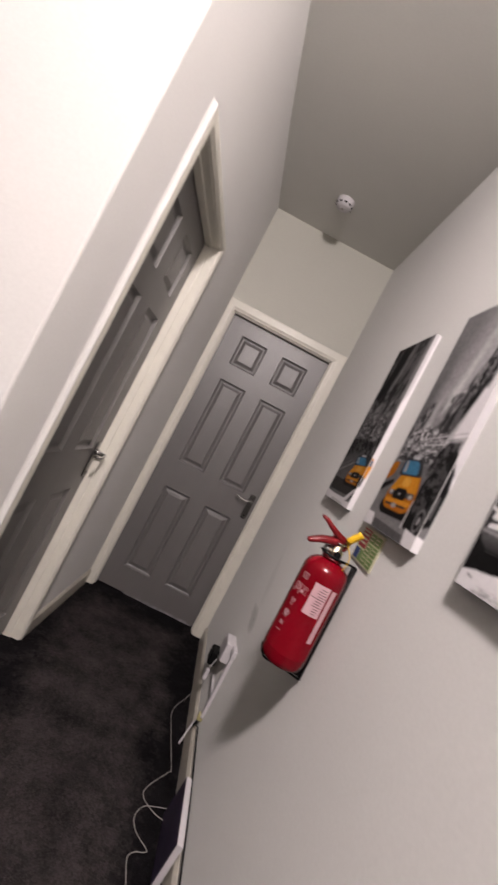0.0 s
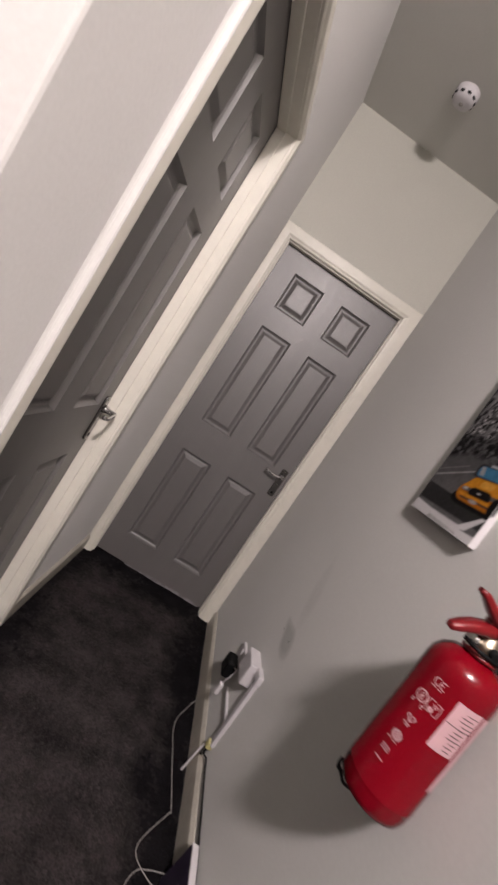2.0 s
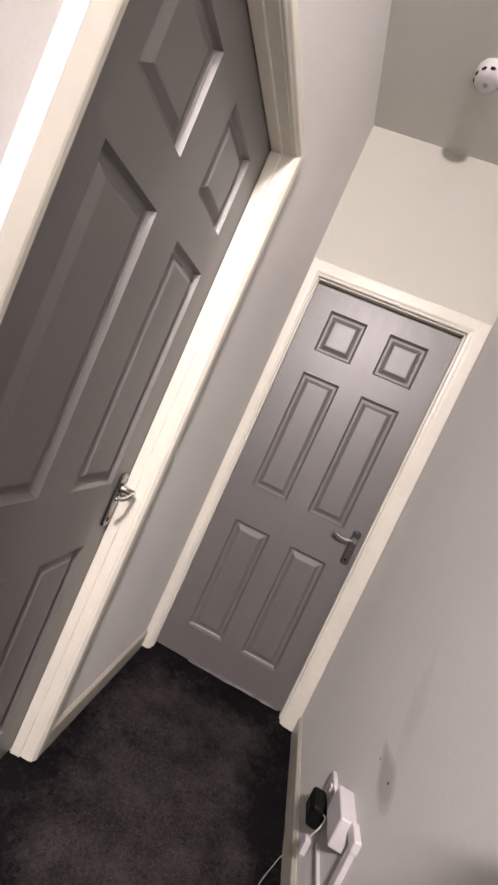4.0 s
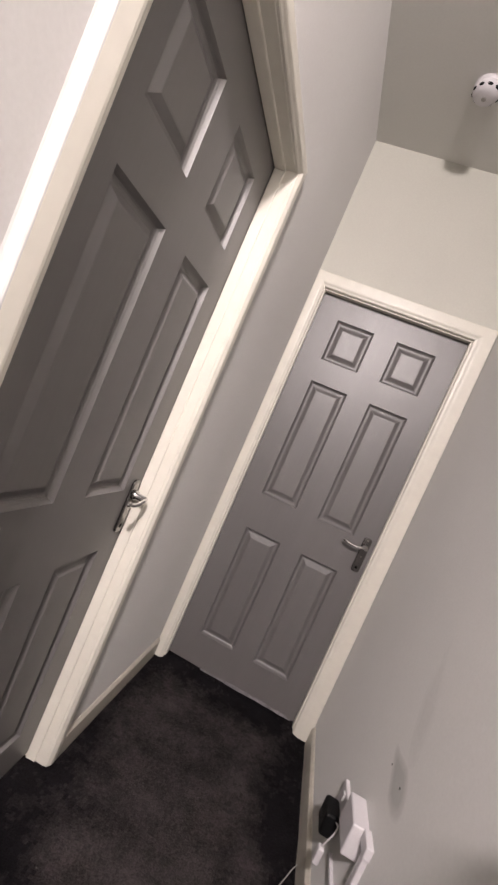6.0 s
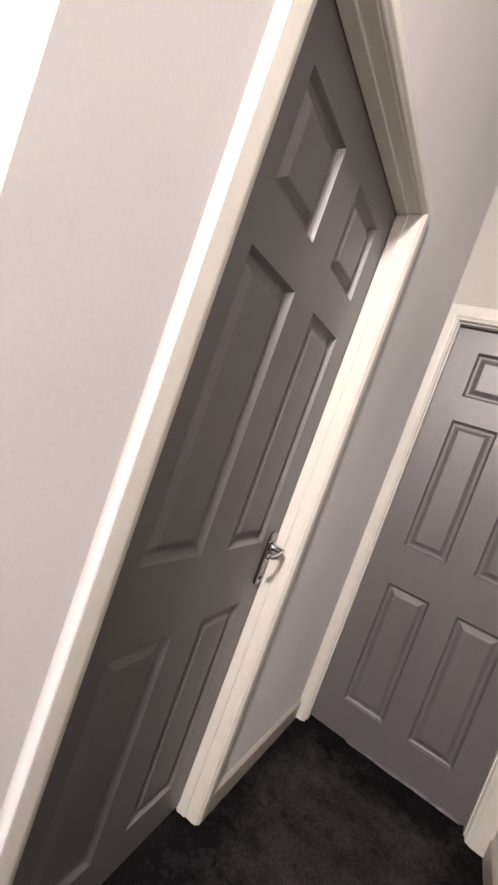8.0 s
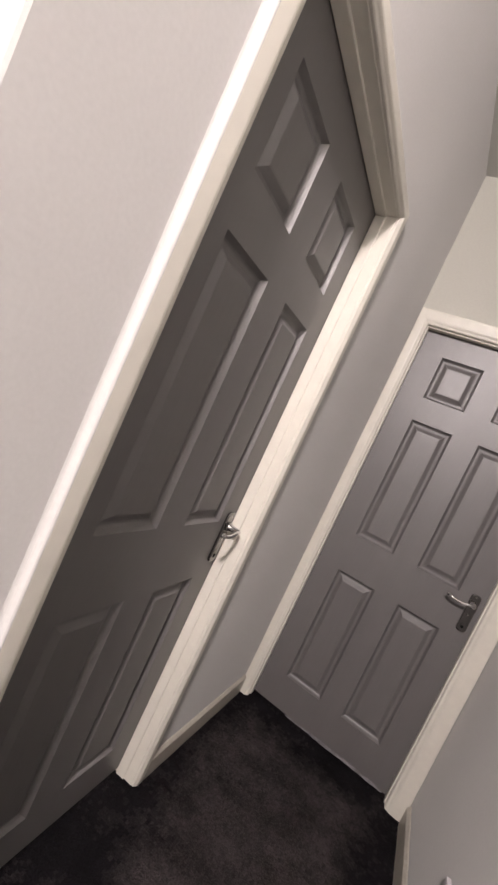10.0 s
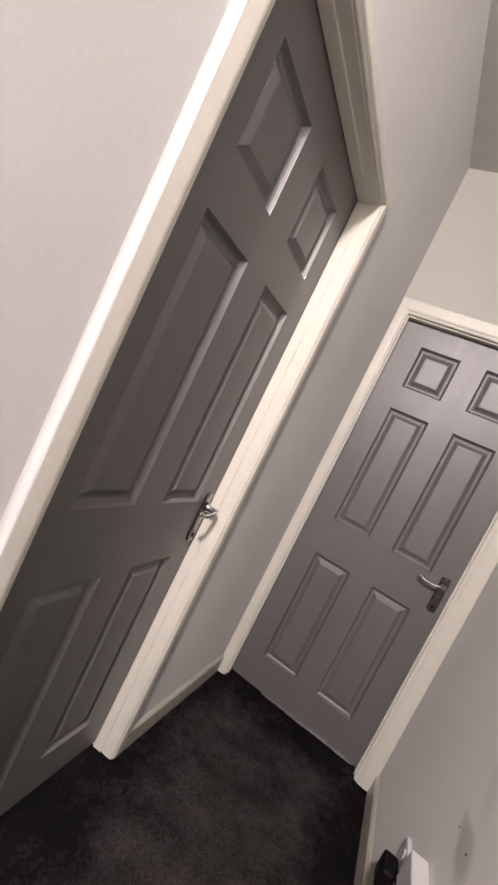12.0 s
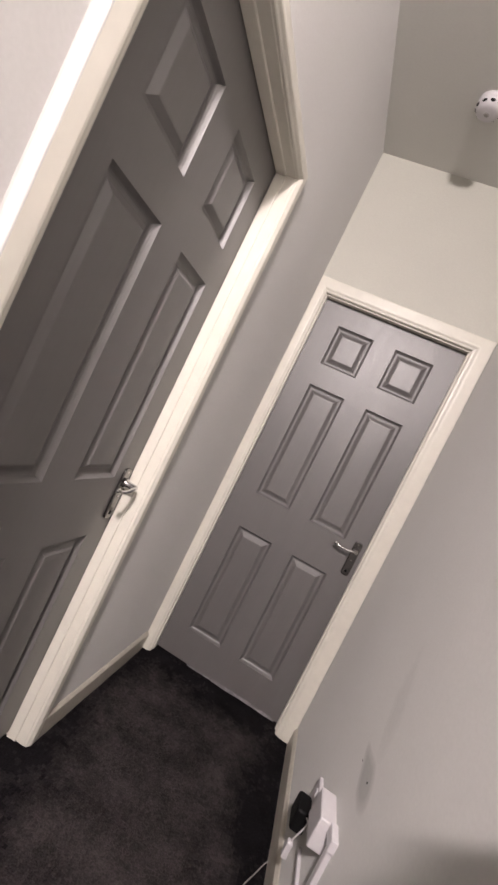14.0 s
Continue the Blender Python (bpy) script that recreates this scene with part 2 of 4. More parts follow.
thing("ceiling", boxed((FAR_LEFT - 0.1, BACK - 0.1, CEIL), (1.2, 0.15, CEIL + 0.1)), CEILING, kind="structure", label="plain pale painted ceiling", category="ceiling")
# Unseen black sheets stand in for the dark behind the two doors.
thing("dark_sheet_end", boxed((-0.1, 0.14, -0.05), (1.0, 0.2, 2.2)), HOLE_SHADE, kind="structure", label="black sheet standing in for the dark behind the closed door", category="wall")
thing("dark_sheet_left", boxed((-0.2, -1.66, -0.05), (-0.15, -0.72, 2.2)), HOLE_SHADE, kind="structure", label="black sheet standing in for the dark behind the closed door", category="wall")

# ---- doors ----


def door_frame(name, origin, turn, stop, top, outer, outer_top, deep, lining, dim_edge=False):
    """Lining, stop and architrave about an opening: x across, z up, the wall's face at y = 0, the leaf's face at y = deep."""
    x0, x1 = stop
    l0, l1, lt = x0 - 0.006, x1 + 0.006, top + 0.006
    bm = bmesh.new()
    box(bm, (lining[0], 0.002, -0.03), (l0, 0.12, lining[2]), 0.002)
    box(bm, (l1, 0.002, -0.03), (lining[1], 0.12, lining[2]), 0.002)
    box(bm, (l0, 0.002, lt), (l1, 0.12, lining[2]), 0.002)
    frame_ob = thing(name, bm, TRIM, origin, turn, "cream gloss painted door lining with stops and architrave", "door frame", "structure")
    s0, s1 = max(0.004, deep - 0.036), deep - 0.002
    part("stop", boxed((x0 - 0.008, s0, -0.02), (x0, s1, top), 0.0025), TRIM, frame_ob)
    part("stop", boxed((x1, s0, -0.02), (x1 + 0.008, s1, top), 0.0025), TRIM, frame_ob)
    part("stop", boxed((x0 - 0.008, s0, top), (x1 + 0.008, s1, top + 0.008), 0.0025), TRIM, frame_ob)
    i0, i1, it = l0 - 0.0015, l1 + 0.0015, lt + 0.0015

    def shape(w):
        return [(0, -0.002), (0, 0.0045), (0.002, 0.0070), (0.005, 0.0086), (w * 0.16, 0.0096), (w * 0.22, 0.0120), (w * 0.30, 0.0142), (w * 0.40, 0.0150), (w * 0.92, 0.0150), (w * 0.965, 0.0142), (w * 0.99, 0.0122), (w, 0.0095), (w, -0.002)]

    out = (0, -1, 0)
    wl, wr, wt = i0 - outer[0], outer[1] - i1, outer_top - it
    part("architrave", moulding(bmesh.new(), shape(wl), [((i0, 0, 0.0), (-1, 0, 0)), ((i0, 0, it), (-1, 0, wt / wl))], out), TRIM, frame_ob)
    part("architrave", moulding(bmesh.new(), shape(wr), [((i1, 0, 0.0), (1, 0, 0)), ((i1, 0, it), (1, 0, wt / wr))], out), TRIM, frame_ob)
    part("architrave", moulding(bmesh.new(), shape(wt), [((i0, 0, it), (-wl / wt, 0, 1)), ((i1, 0, it), (wr / wt, 0, 1))], out), TRIM, frame_ob)
    # Added wall-coloured bead over the outer edge, to dim its lamplit glare.
    if dim_edge:

        def bead(w):
            return [(w - 0.0042, 0.0151), (w - 0.0018, 0.0147), (w + 0.0003, 0.0128), (w + 0.0013, 0.0096), (w + 0.0026, 0.0062), (w + 0.0044, 0.0034), (w + 0.0068, 0.0014), (w + 0.0095, 0.0002), (w + 0.0095, -0.001), (w - 0.0042, -0.001)]

        part("dimming_bead", moulding(bmesh.new(), bead(wl), [((i0, 0, 0.12), (-1, 0, 0)), ((i0, 0, it), (-1, 0, wt / wl))], out), WALL, frame_ob, "added wall-coloured bead dimming the architrave's bright edge")
        part("dimming_bead", moulding(bmesh.new(), bead(wt), [((i0, 0, it), (-wl / wt, 0, 1)), ((i1, 0, it), (wr / wt, 0, 1))], out), WALL, frame_ob, "added wall-coloured bead dimming the architrave's bright edge")
    return frame_ob


def panel(bm, x0, x1, z0, z1):
    """A moulded sunk panel with a raised field; its rim lies in the leaf's face."""
    rings = []
    for inset, sink in ((0, 0), (0.0014, 0.0030), (0.0045, 0.0095), (0.008, 0.0145), (0.012, 0.0168), (0.017, 0.0170), (0.023, 0.0155), (0.039, 0.0042), (0.043, 0.0034)):
        rings.append([bm.verts.new(p) for p in ((x0 + inset, sink, z0 + inset), (x1 - inset, sink, z0 + inset), (x1 - inset, sink, z1 - inset), (x0 + inset, sink, z1 - inset))])
    for a, b in zip(rings, rings[1:]):
        for k in range(4):
            bm.faces.new((a[k], a[(k + 1) % 4], b[(k + 1) % 4], b[k]))
    bm.faces.new(rings[-1])
    return bm


def backplate(px, z0, z1):
    """A flat plate with rounded ends and a softened front edge."""
    bm, rings = bmesh.new(), []
    for inset, y in ((0, 0.0005), (0, -0.005), (0.0015, -0.0072), (0.004, -0.008)):
        w, r, ring = 0.020 - inset, 0.014 - inset, []
        for cx, cz, first in ((px + 0.006, z1 - 0.014, 0), (px - 0.006, z1 - 0.014, 90), (px - 0.006, z0 + 0.014, 180), (px + 0.006, z0 + 0.014, 270)):
            for k in range(7):
                a = radians(first + 15 * k)
                ring.append(bm.verts.new((cx + r * math.cos(a), y, cz + r * math.sin(a))))
        rings.append(ring)
    n = len(rings[0])
    for a, b in zip(rings, rings[1:]):
        for k in range(n):
            bm.faces.new((a[k], a[(k + 1) % n], b[(k + 1) % n], b[k])).smooth = True
    bm.faces.new(rings[0]), bm.faces.new(rings[-1])
    bmesh.ops.recalc_face_normals(bm, faces=bm.faces[:])
    return bm


def door(name, origin, turn, x0, x1, z0, z1, cols, rows, plate, lever_z, label):
    """A six-panel moulded leaf, its face at y = 0, with a lever handle on a plate."""
    xs = [x0, *[x for c in cols for x in c], x1]
    zs = [z0, *[z for r in rows for z in r], z1]
    bm = bmesh.new()
    at = {(i, j): bm.verts.new((x, 0, z)) for i, x in enumerate(xs) for j, z in enumerate(zs)}
    for i in range(len(xs) - 1):
        for j in range(len(zs) - 1):
            if not (i % 2 and j % 2):
                bm.faces.new((at[i, j], at[i + 1, j], at[i + 1, j + 1], at[i, j + 1]))
    back = [bm.verts.new(p) for p in ((x0, 0.04, z0), (x1, 0.04, z0), (x1, 0.04, z1), (x0, 0.04, z1))]
    bm.faces.new(back[::-1])
    n, k = len(xs) - 1, len(zs) - 1
    bm.faces.new([*[at[i, 0] for i in range(n, -1, -1)], back[0], back[1]])
    bm.faces.new([*[at[i, k] for i in range(n + 1)], back[2], back[3]])
    bm.faces.new([*[at[0, j] for j in range(k + 1)], back[3], back[0]])
    bm.faces.new([*[at[n, j] for j in range(k, -1, -1)], back[1], back[2]])
    leaf = thing(name, bm, DOOR, origin, turn, label, "door", "structure")
    for c in cols:
        for r in rows:
            part("panel", panel(bmesh.new(), *c, *r), DOOR, leaf)
    px, p0, p1 = plate
    handle = part("door_handle", backplate(px, p0, p1), PLATE_DARK, leaf, "chrome lever handle on a long backplate")
    bm = lathe(bmesh.new(), [(0.0150, 0.0), (0.0150, -0.012), (0.011, -0.016), (0.0095, -0.045)], (px, -0.006, lever_z), "y", 20)
    part("boss", bm, CHROME, handle)
    bar = tubed([(px + 0.007, -0.048, lever_z + 0.001), (px - 0.014, -0.052, lever_z), (px - 0.042, -0.053, lever_z - 0.005), (px - 0.072, -0.052, lever_z - 0.006), (px - 0.094, -0.049, lever_z - 0.001)], (0.0066, 0.0058), sides=14, squash=0.8)
    tip = bmesh.ops.create_uvsphere(bar, u_segments=16, v_segments=10, radius=1.0)["verts"]
    for v in tip:
        v.co = Vector((px - 0.098 + 0.012 * v.co.x, -0.049 + 0.0078 * v.co.y, lever_z + 0.0082 * v.co.z))
        for f in v.link_faces:
            f.smooth = True
    part("lever", bar, CHROME, handle)
    part("keyhole", lathe(bmesh.new(), [(0.0065, 0), (0.0065, -0.002), (0.005, -0.0026)], (px, -0.007, p0 + 0.022), "y", 16), BLACK, handle)
    for z in (p0 + 0.078, p1 - 0.012):
        part("screw", lathe(bmesh.new(), [(0.0042, 0), (0.0042, -0.001), (0.003, -0.0018)], (px, -0.0075, z), "y", 12), CHROME, handle)
    return leaf


ROWS_END = [(0.184, 0.775), (0.961, 1.566), (1.677, 1.879)]
door("door_1", (0, 0.025, 0), 0, 0.084, 0.808, 0.022, 1.992, [(0.206, 0.391), (0.502, 0.688)], ROWS_END, (0.755, 0.812, 0.983), 0.938, "closed grey six-panel door with a chrome lever handle")
door_frame("door_frame_1", (0, END, 0), 0, (0.097, 0.793), 1.981, (0.036, 0.879), 2.057, 0.045, (E_OPEN[0], E_OPEN[1], E_TOP))

ROWS_LEFT = [(0.145, 0.756), (0.947, 1.565), (1.674, 1.881)]
door("door_2", (-0.055, 0, 0), 90, -1.549, -0.806, 0.010, 1.990, [(-1.412, -1.215), (-1.100, -0.910)], ROWS_LEFT, (-0.851, 0.806, 0.976), 0.931, "closed grey six-panel door set deep in a cream frame")
door_frame("door_frame_2", (LEFT, 0, 0), 90, (-1.540, -0.817), 1.979, (-1.604, -0.768), 2.027, 0.070, (L_OPEN[0], L_OPEN[1], L_TOP), dim_edge=True)

# ---- skirting ----
SKIRT = [(-0.02, 0.0), (-0.02, 0.0135), (0.074, 0.0135), (0.080, 0.0125), (0.091, 0.004), (0.093, 0.0)]


def skirting(a, b, out, label="cream painted chamfered skirting board, darkened for its shaded front"):
    bm = moulding(bmesh.new(), SKIRT, [((*a, 0), (0, 0, 1)), ((*b, 0), (0, 0, 1))], out)
    return thing("baseboard", bm, SKIRTING_SHADED, label=label, category="skirting board", kind="structure")


skirting((LEFT, -0.768), (LEFT_END, END - 0.017), (1, 0, 0))
skirting((LEFT, CORNER - 0.0135), (LEFT, -1.604), (1, 0, 0))
skirting((FAR_LEFT, CORNER), (LEFT, CORNER), (0, -1, 0))
skirting((right_at(BACK), BACK), (right_at(END - 0.019), END - 0.019), (-1, 0, 0))

# ---- fire extinguisher ----
EX, EY, EZ, ER = 0.829, -1.660, 0.830, 0.0582
body = lathe(bmesh.new(), [(0.032, 0.004), (0.049, 0.0), (0.0545, 0.004), (0.0572, 0.014), (ER, 0.028), (ER, 0.0335), (ER + 0.0006, 0.035), (ER, 0.0365), (ER, 0.242), (0.0566, 0.256), (0.050, 0.269), (0.038, 0.279), (0.024, 0.284), (0.018, 0.287)], steps=64)
ext = thing("fire_extinguisher", body, RED, (EX, EY, EZ), 0, "red fire extinguisher hung on a black wire wall bracket", "fire extinguisher")
part("collar", lathe(bmesh.new(), [(0.027, 0.286), (0.028, 0.289), (0.0265, 0.292), (0.017, 0.294)], steps=32), RED_PLASTIC, ext)
valve = lathe(bmesh.new(), [(0.016, 0.282), (0.016, 0.296), (0.0185, 0.298), (0.0185, 0.312), (0.014, 0.315), (0.014, 0.330), (0.010, 0.334)], steps=28)
part("valve", valve, BRASS, ext, "brass and steel valve head")
part("outlet", lathe(bmesh.new(), [(0.008, -0.030), (0.008, -0.016), (0.006, 0.0)], (0, 0, 0.305), "y", 16), BLACK, ext)
gauge = part("gauge", lathe(bmesh.new(), [(0.012, -0.030), (0.0125, -0.022), (0.010, -0.014)], (0, 0, 0.304), "x", 20), CHROME, ext)


def blade(points, width, thick):
    """A pressed lever: a bevelled strip along points (reach, height) that narrows to a rounded tip."""
    bm, rings, n = bmesh.new(), [], len(points) - 1
    for i, (y, z) in enumerate(points):
        w, t = width * (1.0 - 0.60 * (i / n) ** 4), thick * (1.2 - 0.75 * (i / n) ** 2.5)
        rings.append([bm.verts.new(p) for p in ((-y, -w - 0.2 * y, z + 0.25 * t), (-y, -0.7 * w - 0.2 * y, z), (-y, 0.7 * w - 0.2 * y, z), (-y, w - 0.2 * y, z + 0.25 * t), (-y, w * 0.8 - 0.2 * y, z + t), (-y, -w * 0.8 - 0.2 * y, z + t))])
    for a, b in zip(rings, rings[1:]):
        for k in range(6):
            bm.faces.new((a[k], a[(k + 1) % 6], b[(k + 1) % 6], b[k])).smooth = True
    bm.faces.new(rings[0][::-1]), bm.faces.new(rings[-1])
    return bm


part("carry_handle", blade([(-0.022, 0.322), (0.0, 0.322), (0.025, 0.320), (0.050, 0.314), (0.068, 0.307), (0.080, 0.303), (0.085, 0.306)], 0.0135, 0.016), RED_PLASTIC, ext, "red pressed steel carrying handle")
part("squeeze_lever", blade([(-0.024, 0.330), (-0.005, 0.333), (0.015, 0.340), (0.040, 0.353), (0.062, 0.367), (0.076, 0.373)], 0.013, 0.015), RED_PLASTIC, ext, "red pressed steel squeeze lever")
part("lever_pivot", boxed((-0.024, -0.0095, 0.316), (0.020, 0.0095, 0.350), 0.004), RED_PLASTIC, ext)
part("pin", tubed([(-0.012, -0.02, 0.332), (0.012, -0.014, 0.334)], 0.002, smooth=0), CHROME, ext)
part("seal_tag", tubed([(0.009, -0.022, 0.347), (0.019, -0.026, 0.362), (0.030, -0.030, 0.379)], 0.0112, squash=0.8, smooth=3), YELLOW, ext, "yellow plastic safety seal tag")
part("seal_tie", tubed([(0.008, -0.022, 0.345), (0.026, -0.036, 0.312), (0.024, -0.036, 0.278)], 0.0012), YELLOW, ext)


def wrapped(a0, a1, z0, z1, lift, slant=0.0, steps=10):
    """A sheet bent round the cylinder from angle a0 to a1 (degrees)."""
    bm, r = bmesh.new(), ER + lift
    cols = []
    for k in range(steps + 1):
        a = radians(a0 + (a1 - a0) * k / steps)
        cols.append([bm.verts.new((r * math.cos(a), r * math.sin(a), z)) for z in (z0 + slant * k, z1 + slant * k)])
    for a, b in zip(cols, cols[1:]):
        bm.faces.new((a[0], b[0], b[1], a[1])).smooth = True
    return bm


FACE = -110.0
label_ob = part("label", wrapped(FACE - 6, FACE + 35, 0.149, 0.229, 0.0004), PAPER, ext, "pale printed instruction label")
random.seed(4)
for k in range(11):
    z = 0.155 + 0.0064 * k
    part("text_line", wrapped(FACE + 16 - random.uniform(0, 9), FACE + 25 + random.uniform(0, 8), z, z + 0.0016, 0.0007, steps=5), INK, label_ob)
part("text_line", wrapped(FACE - 4, FACE + 33, 0.194, 0.1955, 0.0007, steps=6), INK, label_ob)
part("side_label", wrapped(FACE + 40, FACE + 54, 0.086, 0.226, 0.0004, steps=4), PAPER, ext, "narrow pale side label")


def on_body(strips, lift=0.0005):
    """Flat strips of (degrees, height) pairs laid round the cylinder."""
    bm, r = bmesh.new(), ER + lift
    for strip in strips:
        rows = [[bm.verts.new((r * math.cos(radians(a)), r * math.sin(radians(a)), z)) for a, z in pair] for pair in strip]
        for p, q in zip(rows, rows[1:]):
            bm.faces.new((p[0], p[1], q[1], q[0]))
    return bm


def arc(a, z, size, first, last, thick=0.22, steps=14):
    """A round stroke about (a, z), size in metres."""
    wide, out = math.degrees(size / ER), []
    for k in range(steps + 1):
        t = radians(first + (last - first) * k / steps)
        out.append([(a + wide * f * math.cos(t), z + size * f * math.sin(t)) for f in (1 - thick, 1)])
    return out


def stroke(a0, z0, a1, z1, thick):
    return [[(a0, z0), (a0, z0 + thick)], [(a1, z1), (a1, z1 + thick)]]


S0 = FACE - 36


def loop(a, z, size, outline, thick=0.24):
    """A closed outline of (across, up) pairs about (a, z), drawn as a band."""
    wide = math.degrees(size / ER)
    return [[(a + wide * f * x, z + size * f * y) for f in (1 - thick, 1)] for x, y in [*outline, outline[0]]]


HEART = [(0, -1), (0.5, -0.45), (0.95, 0.15), (0.85, 0.65), (0.45, 0.8), (0, 0.45), (-0.45, 0.8), (-0.85, 0.65), (-0.95, 0.15), (-0.5, -0.45)]
SQUARE = [(-1, -1), (1, -1), (1, 1), (-1, 1)]


def tooth(a, z, size, turn):
    """One ray of a toothed ring."""
    wide, c, d = math.degrees(size / ER), math.cos(turn), math.sin(turn)
    return [[(a + wide * (r * c - w * d), z + size * (r * d + w * c)) for w in (-0.09, 0.09)] for r in (0.95, 1.3)]


part("emblem", on_body([arc(S0 - 3, 0.2290, 0.0062, 60, 300), arc(S0 + 6, 0.2290, 0.0062, 60, 300), stroke(S0 + 1, 0.2284, S0 + 6, 0.2284, 0.0013), stroke(S0 - 9, 0.2195, S0 + 7, 0.2195, 0.0013)]), PAPER, ext)
part("emblem", on_body([arc(S0 - 9, 0.1960, 0.0098, 0, 360, 0.2), arc(S0 - 9, 0.1985, 0.0030, 0, 360, 0.45), arc(S0 - 9, 0.1930, 0.0030, 0, 360, 0.45), stroke(S0 - 19, 0.1830, S0 + 1, 0.1830, 0.0016), stroke(S0 - 19, 0.1795, S0 + 1, 0.1795, 0.0016)]), PAPER, ext)
part("emblem", on_body([loop(S0 + 11, 0.1950, 0.0100, SQUARE, 0.1), arc(S0 + 9, 0.1905, 0.0042, 0, 360, 0.8, 7), loop(S0 + 13, 0.1985, 0.0036, HEART, 0.5)], 0.0007), PAPER, ext)
part("emblem", on_body([loop(S0 - 2, 0.1590, 0.0072, HEART, 0.26), stroke(S0 - 3.2, 0.1530, S0 - 1.8, 0.1530, 0.010), stroke(S0 - 8, 0.1485, S0 + 2, 0.1485, 0.0013), stroke(S0 - 5, 0.1455, S0 + 1, 0.1455, 0.0013)]), PAPER, ext)
part("emblem", on_body([arc(S0 - 3, 0.1250, 0.0068, 0, 360, 0.30), arc(S0 - 3, 0.1250, 0.0034, 0, 360, 0.6), *[tooth(S0 - 3, 0.1250, 0.0068, math.pi * k / 8) for k in range(16)]]), PAPER, ext)
part("emblem", on_body([stroke(S0 - 13, 0.1135, S0 + 3, 0.1135, 0.0013)]), PAPER, ext)
part("emblem", on_body([stroke(S0 - 11, 0.0935 + 0.0034 * k, S0 + 2, 0.0935 + 0.0034 * k, 0.0015) for k in range(3)]), PAPER, ext)
part("emblem", on_body([stroke(S0 - 10, 0.0782, S0 + 3, 0.0782, 0.0016)]), PAPER, ext)

# The wire bracket holds it off the wall.
bx = right_at(EY) - 0.006
bracket = bmesh.new()
tube(bracket, [(bx, EY + 0.002, 1.122), (bx, EY + 0.002, 0.803)], 0.0042, smooth=0)
tube(bracket, [(bx, EY + 0.022, 1.120), (bx, EY + 0.022, 0.803)], 0.0042, smooth=0)
wire = thing("extinguisher_bracket", bracket, BLACK, label="black wire wall bracket holding a fire extinguisher", category="wall bracket")
part("neck_loop", tubed([(bx, EY + 0.002, 1.122), (EX + 0.040, EY - 0.006, 1.124), (EX + 0.018, EY - 0.027, 1.126), (EX - 0.022, EY - 0.022, 1.128), (EX - 0.036, EY + 0.002, 1.130)], 0.0032), BLACK, wire)
part("foot_loop", tubed([(bx, EY + 0.022, 0.803), (EX + 0.03, EY + 0.032, 0.806), (EX - 0.034, EY + 0.034, 0.812), (EX - 0.044, EY + 0.034, 0.820), (EX - 0.052, EY + 0.026, 0.838)], 0.0028), BLACK, wire)
part("foot_loop", tubed([(bx, EY + 0.002, 0.803), (EX + 0.03, EY + 0.010, 0.806), (EX - 0.03, EY + 0.010, 0.811), (EX - 0.042, EY + 0.016, 0.818), (EX - 0.044, EY + 0.034, 0.820)], 0.0028), BLACK, wire)

# ---- safety notice under the pictures ----
SY0, SY1, SZ0, SZ1 = -1.580, -1.724, 1.136, 1.230
sx = right_at(-1.65)


def on_wall(y0, y1, z0, z1, proud, thick=0.0005):
    return boxed((sx - proud - thick, min(y0, y1), z0), (sx - proud, max(y0, y1), z1))


notice = thing("safety_notice", on_wall(SY0, SY1, SZ0, SZ1, -0.003, 0.006), SIGN_BASE, label="cream extinguisher notice with red, blue and green panels", category="sign")


def notice_panel(u0, u1, v0, v1, mat, name="panel"):
    w, h = SY1 - SY0, SZ1 - SZ0
    return part(name, on_wall(SY0 + u0 * w, SY0 + u1 * w, SZ0 + v0 * h, SZ0 + v1 * h, 0.0031 if name == "panel" else 0.0040), mat, notice)


notice_panel(0.04, 0.42, 0.42, 0.95, SIGN_RED)
notice_panel(0.04, 0.26, 0.06, 0.36, SIGN_BLUE)
for u0 in (0.46, 0.73):
    for v0 in (0.06, 0.36, 0.66):
        notice_panel(u0, u0 + 0.23, v0, v0 + 0.26, SIGN_GREEN)
notice_panel(0.29, 0.43, 0.06, 0.36, SIGN_GREEN)
for v in (0.52, 0.64, 0.76, 0.86):
    notice_panel(0.08, 0.36, v, v + 0.05, SIGN_BASE, "text_line")
for u0 in (0.49, 0.76):
    for v in (0.12, 0.22, 0.42, 0.52, 0.72, 0.82):
        notice_panel(u0, u0 + 0.15, v, v + 0.035, SIGN_BASE, "text_line")

# ---- three canvas prints ----
PIC_H, PIC_Z, PIC_D = 0.622, 1.238, 0.019


def cloud(u, v, seed):
    """Smooth noise between -1 and 1 over arrays of places, at two sizes."""
    out = np.zeros_like(u)
    for k, amount in ((1, 0.5), (2.3, 0.32), (5.2, 0.22)):
        table = np.random.RandomState(seed + int(10 * k)).uniform(-1, 1, (64, 64))
        x, y = u * k, v * k
        i, j = np.floor(x).astype(int), np.floor(y).astype(int)
        a, b = x - i, y - j
        a, b = a * a * (3 - 2 * a), b * b * (3 - 2 * b)
        i0, i1, j0, j1 = i % 64, (i + 1) % 64, j % 64, (j + 1) % 64
        out += amount * ((table[i0, j0] * (1 - a) + table[i1, j0] * a) * (1 - b) + (table[i0, j1] * (1 - a) + table[i1, j1] * a) * b)
    return out


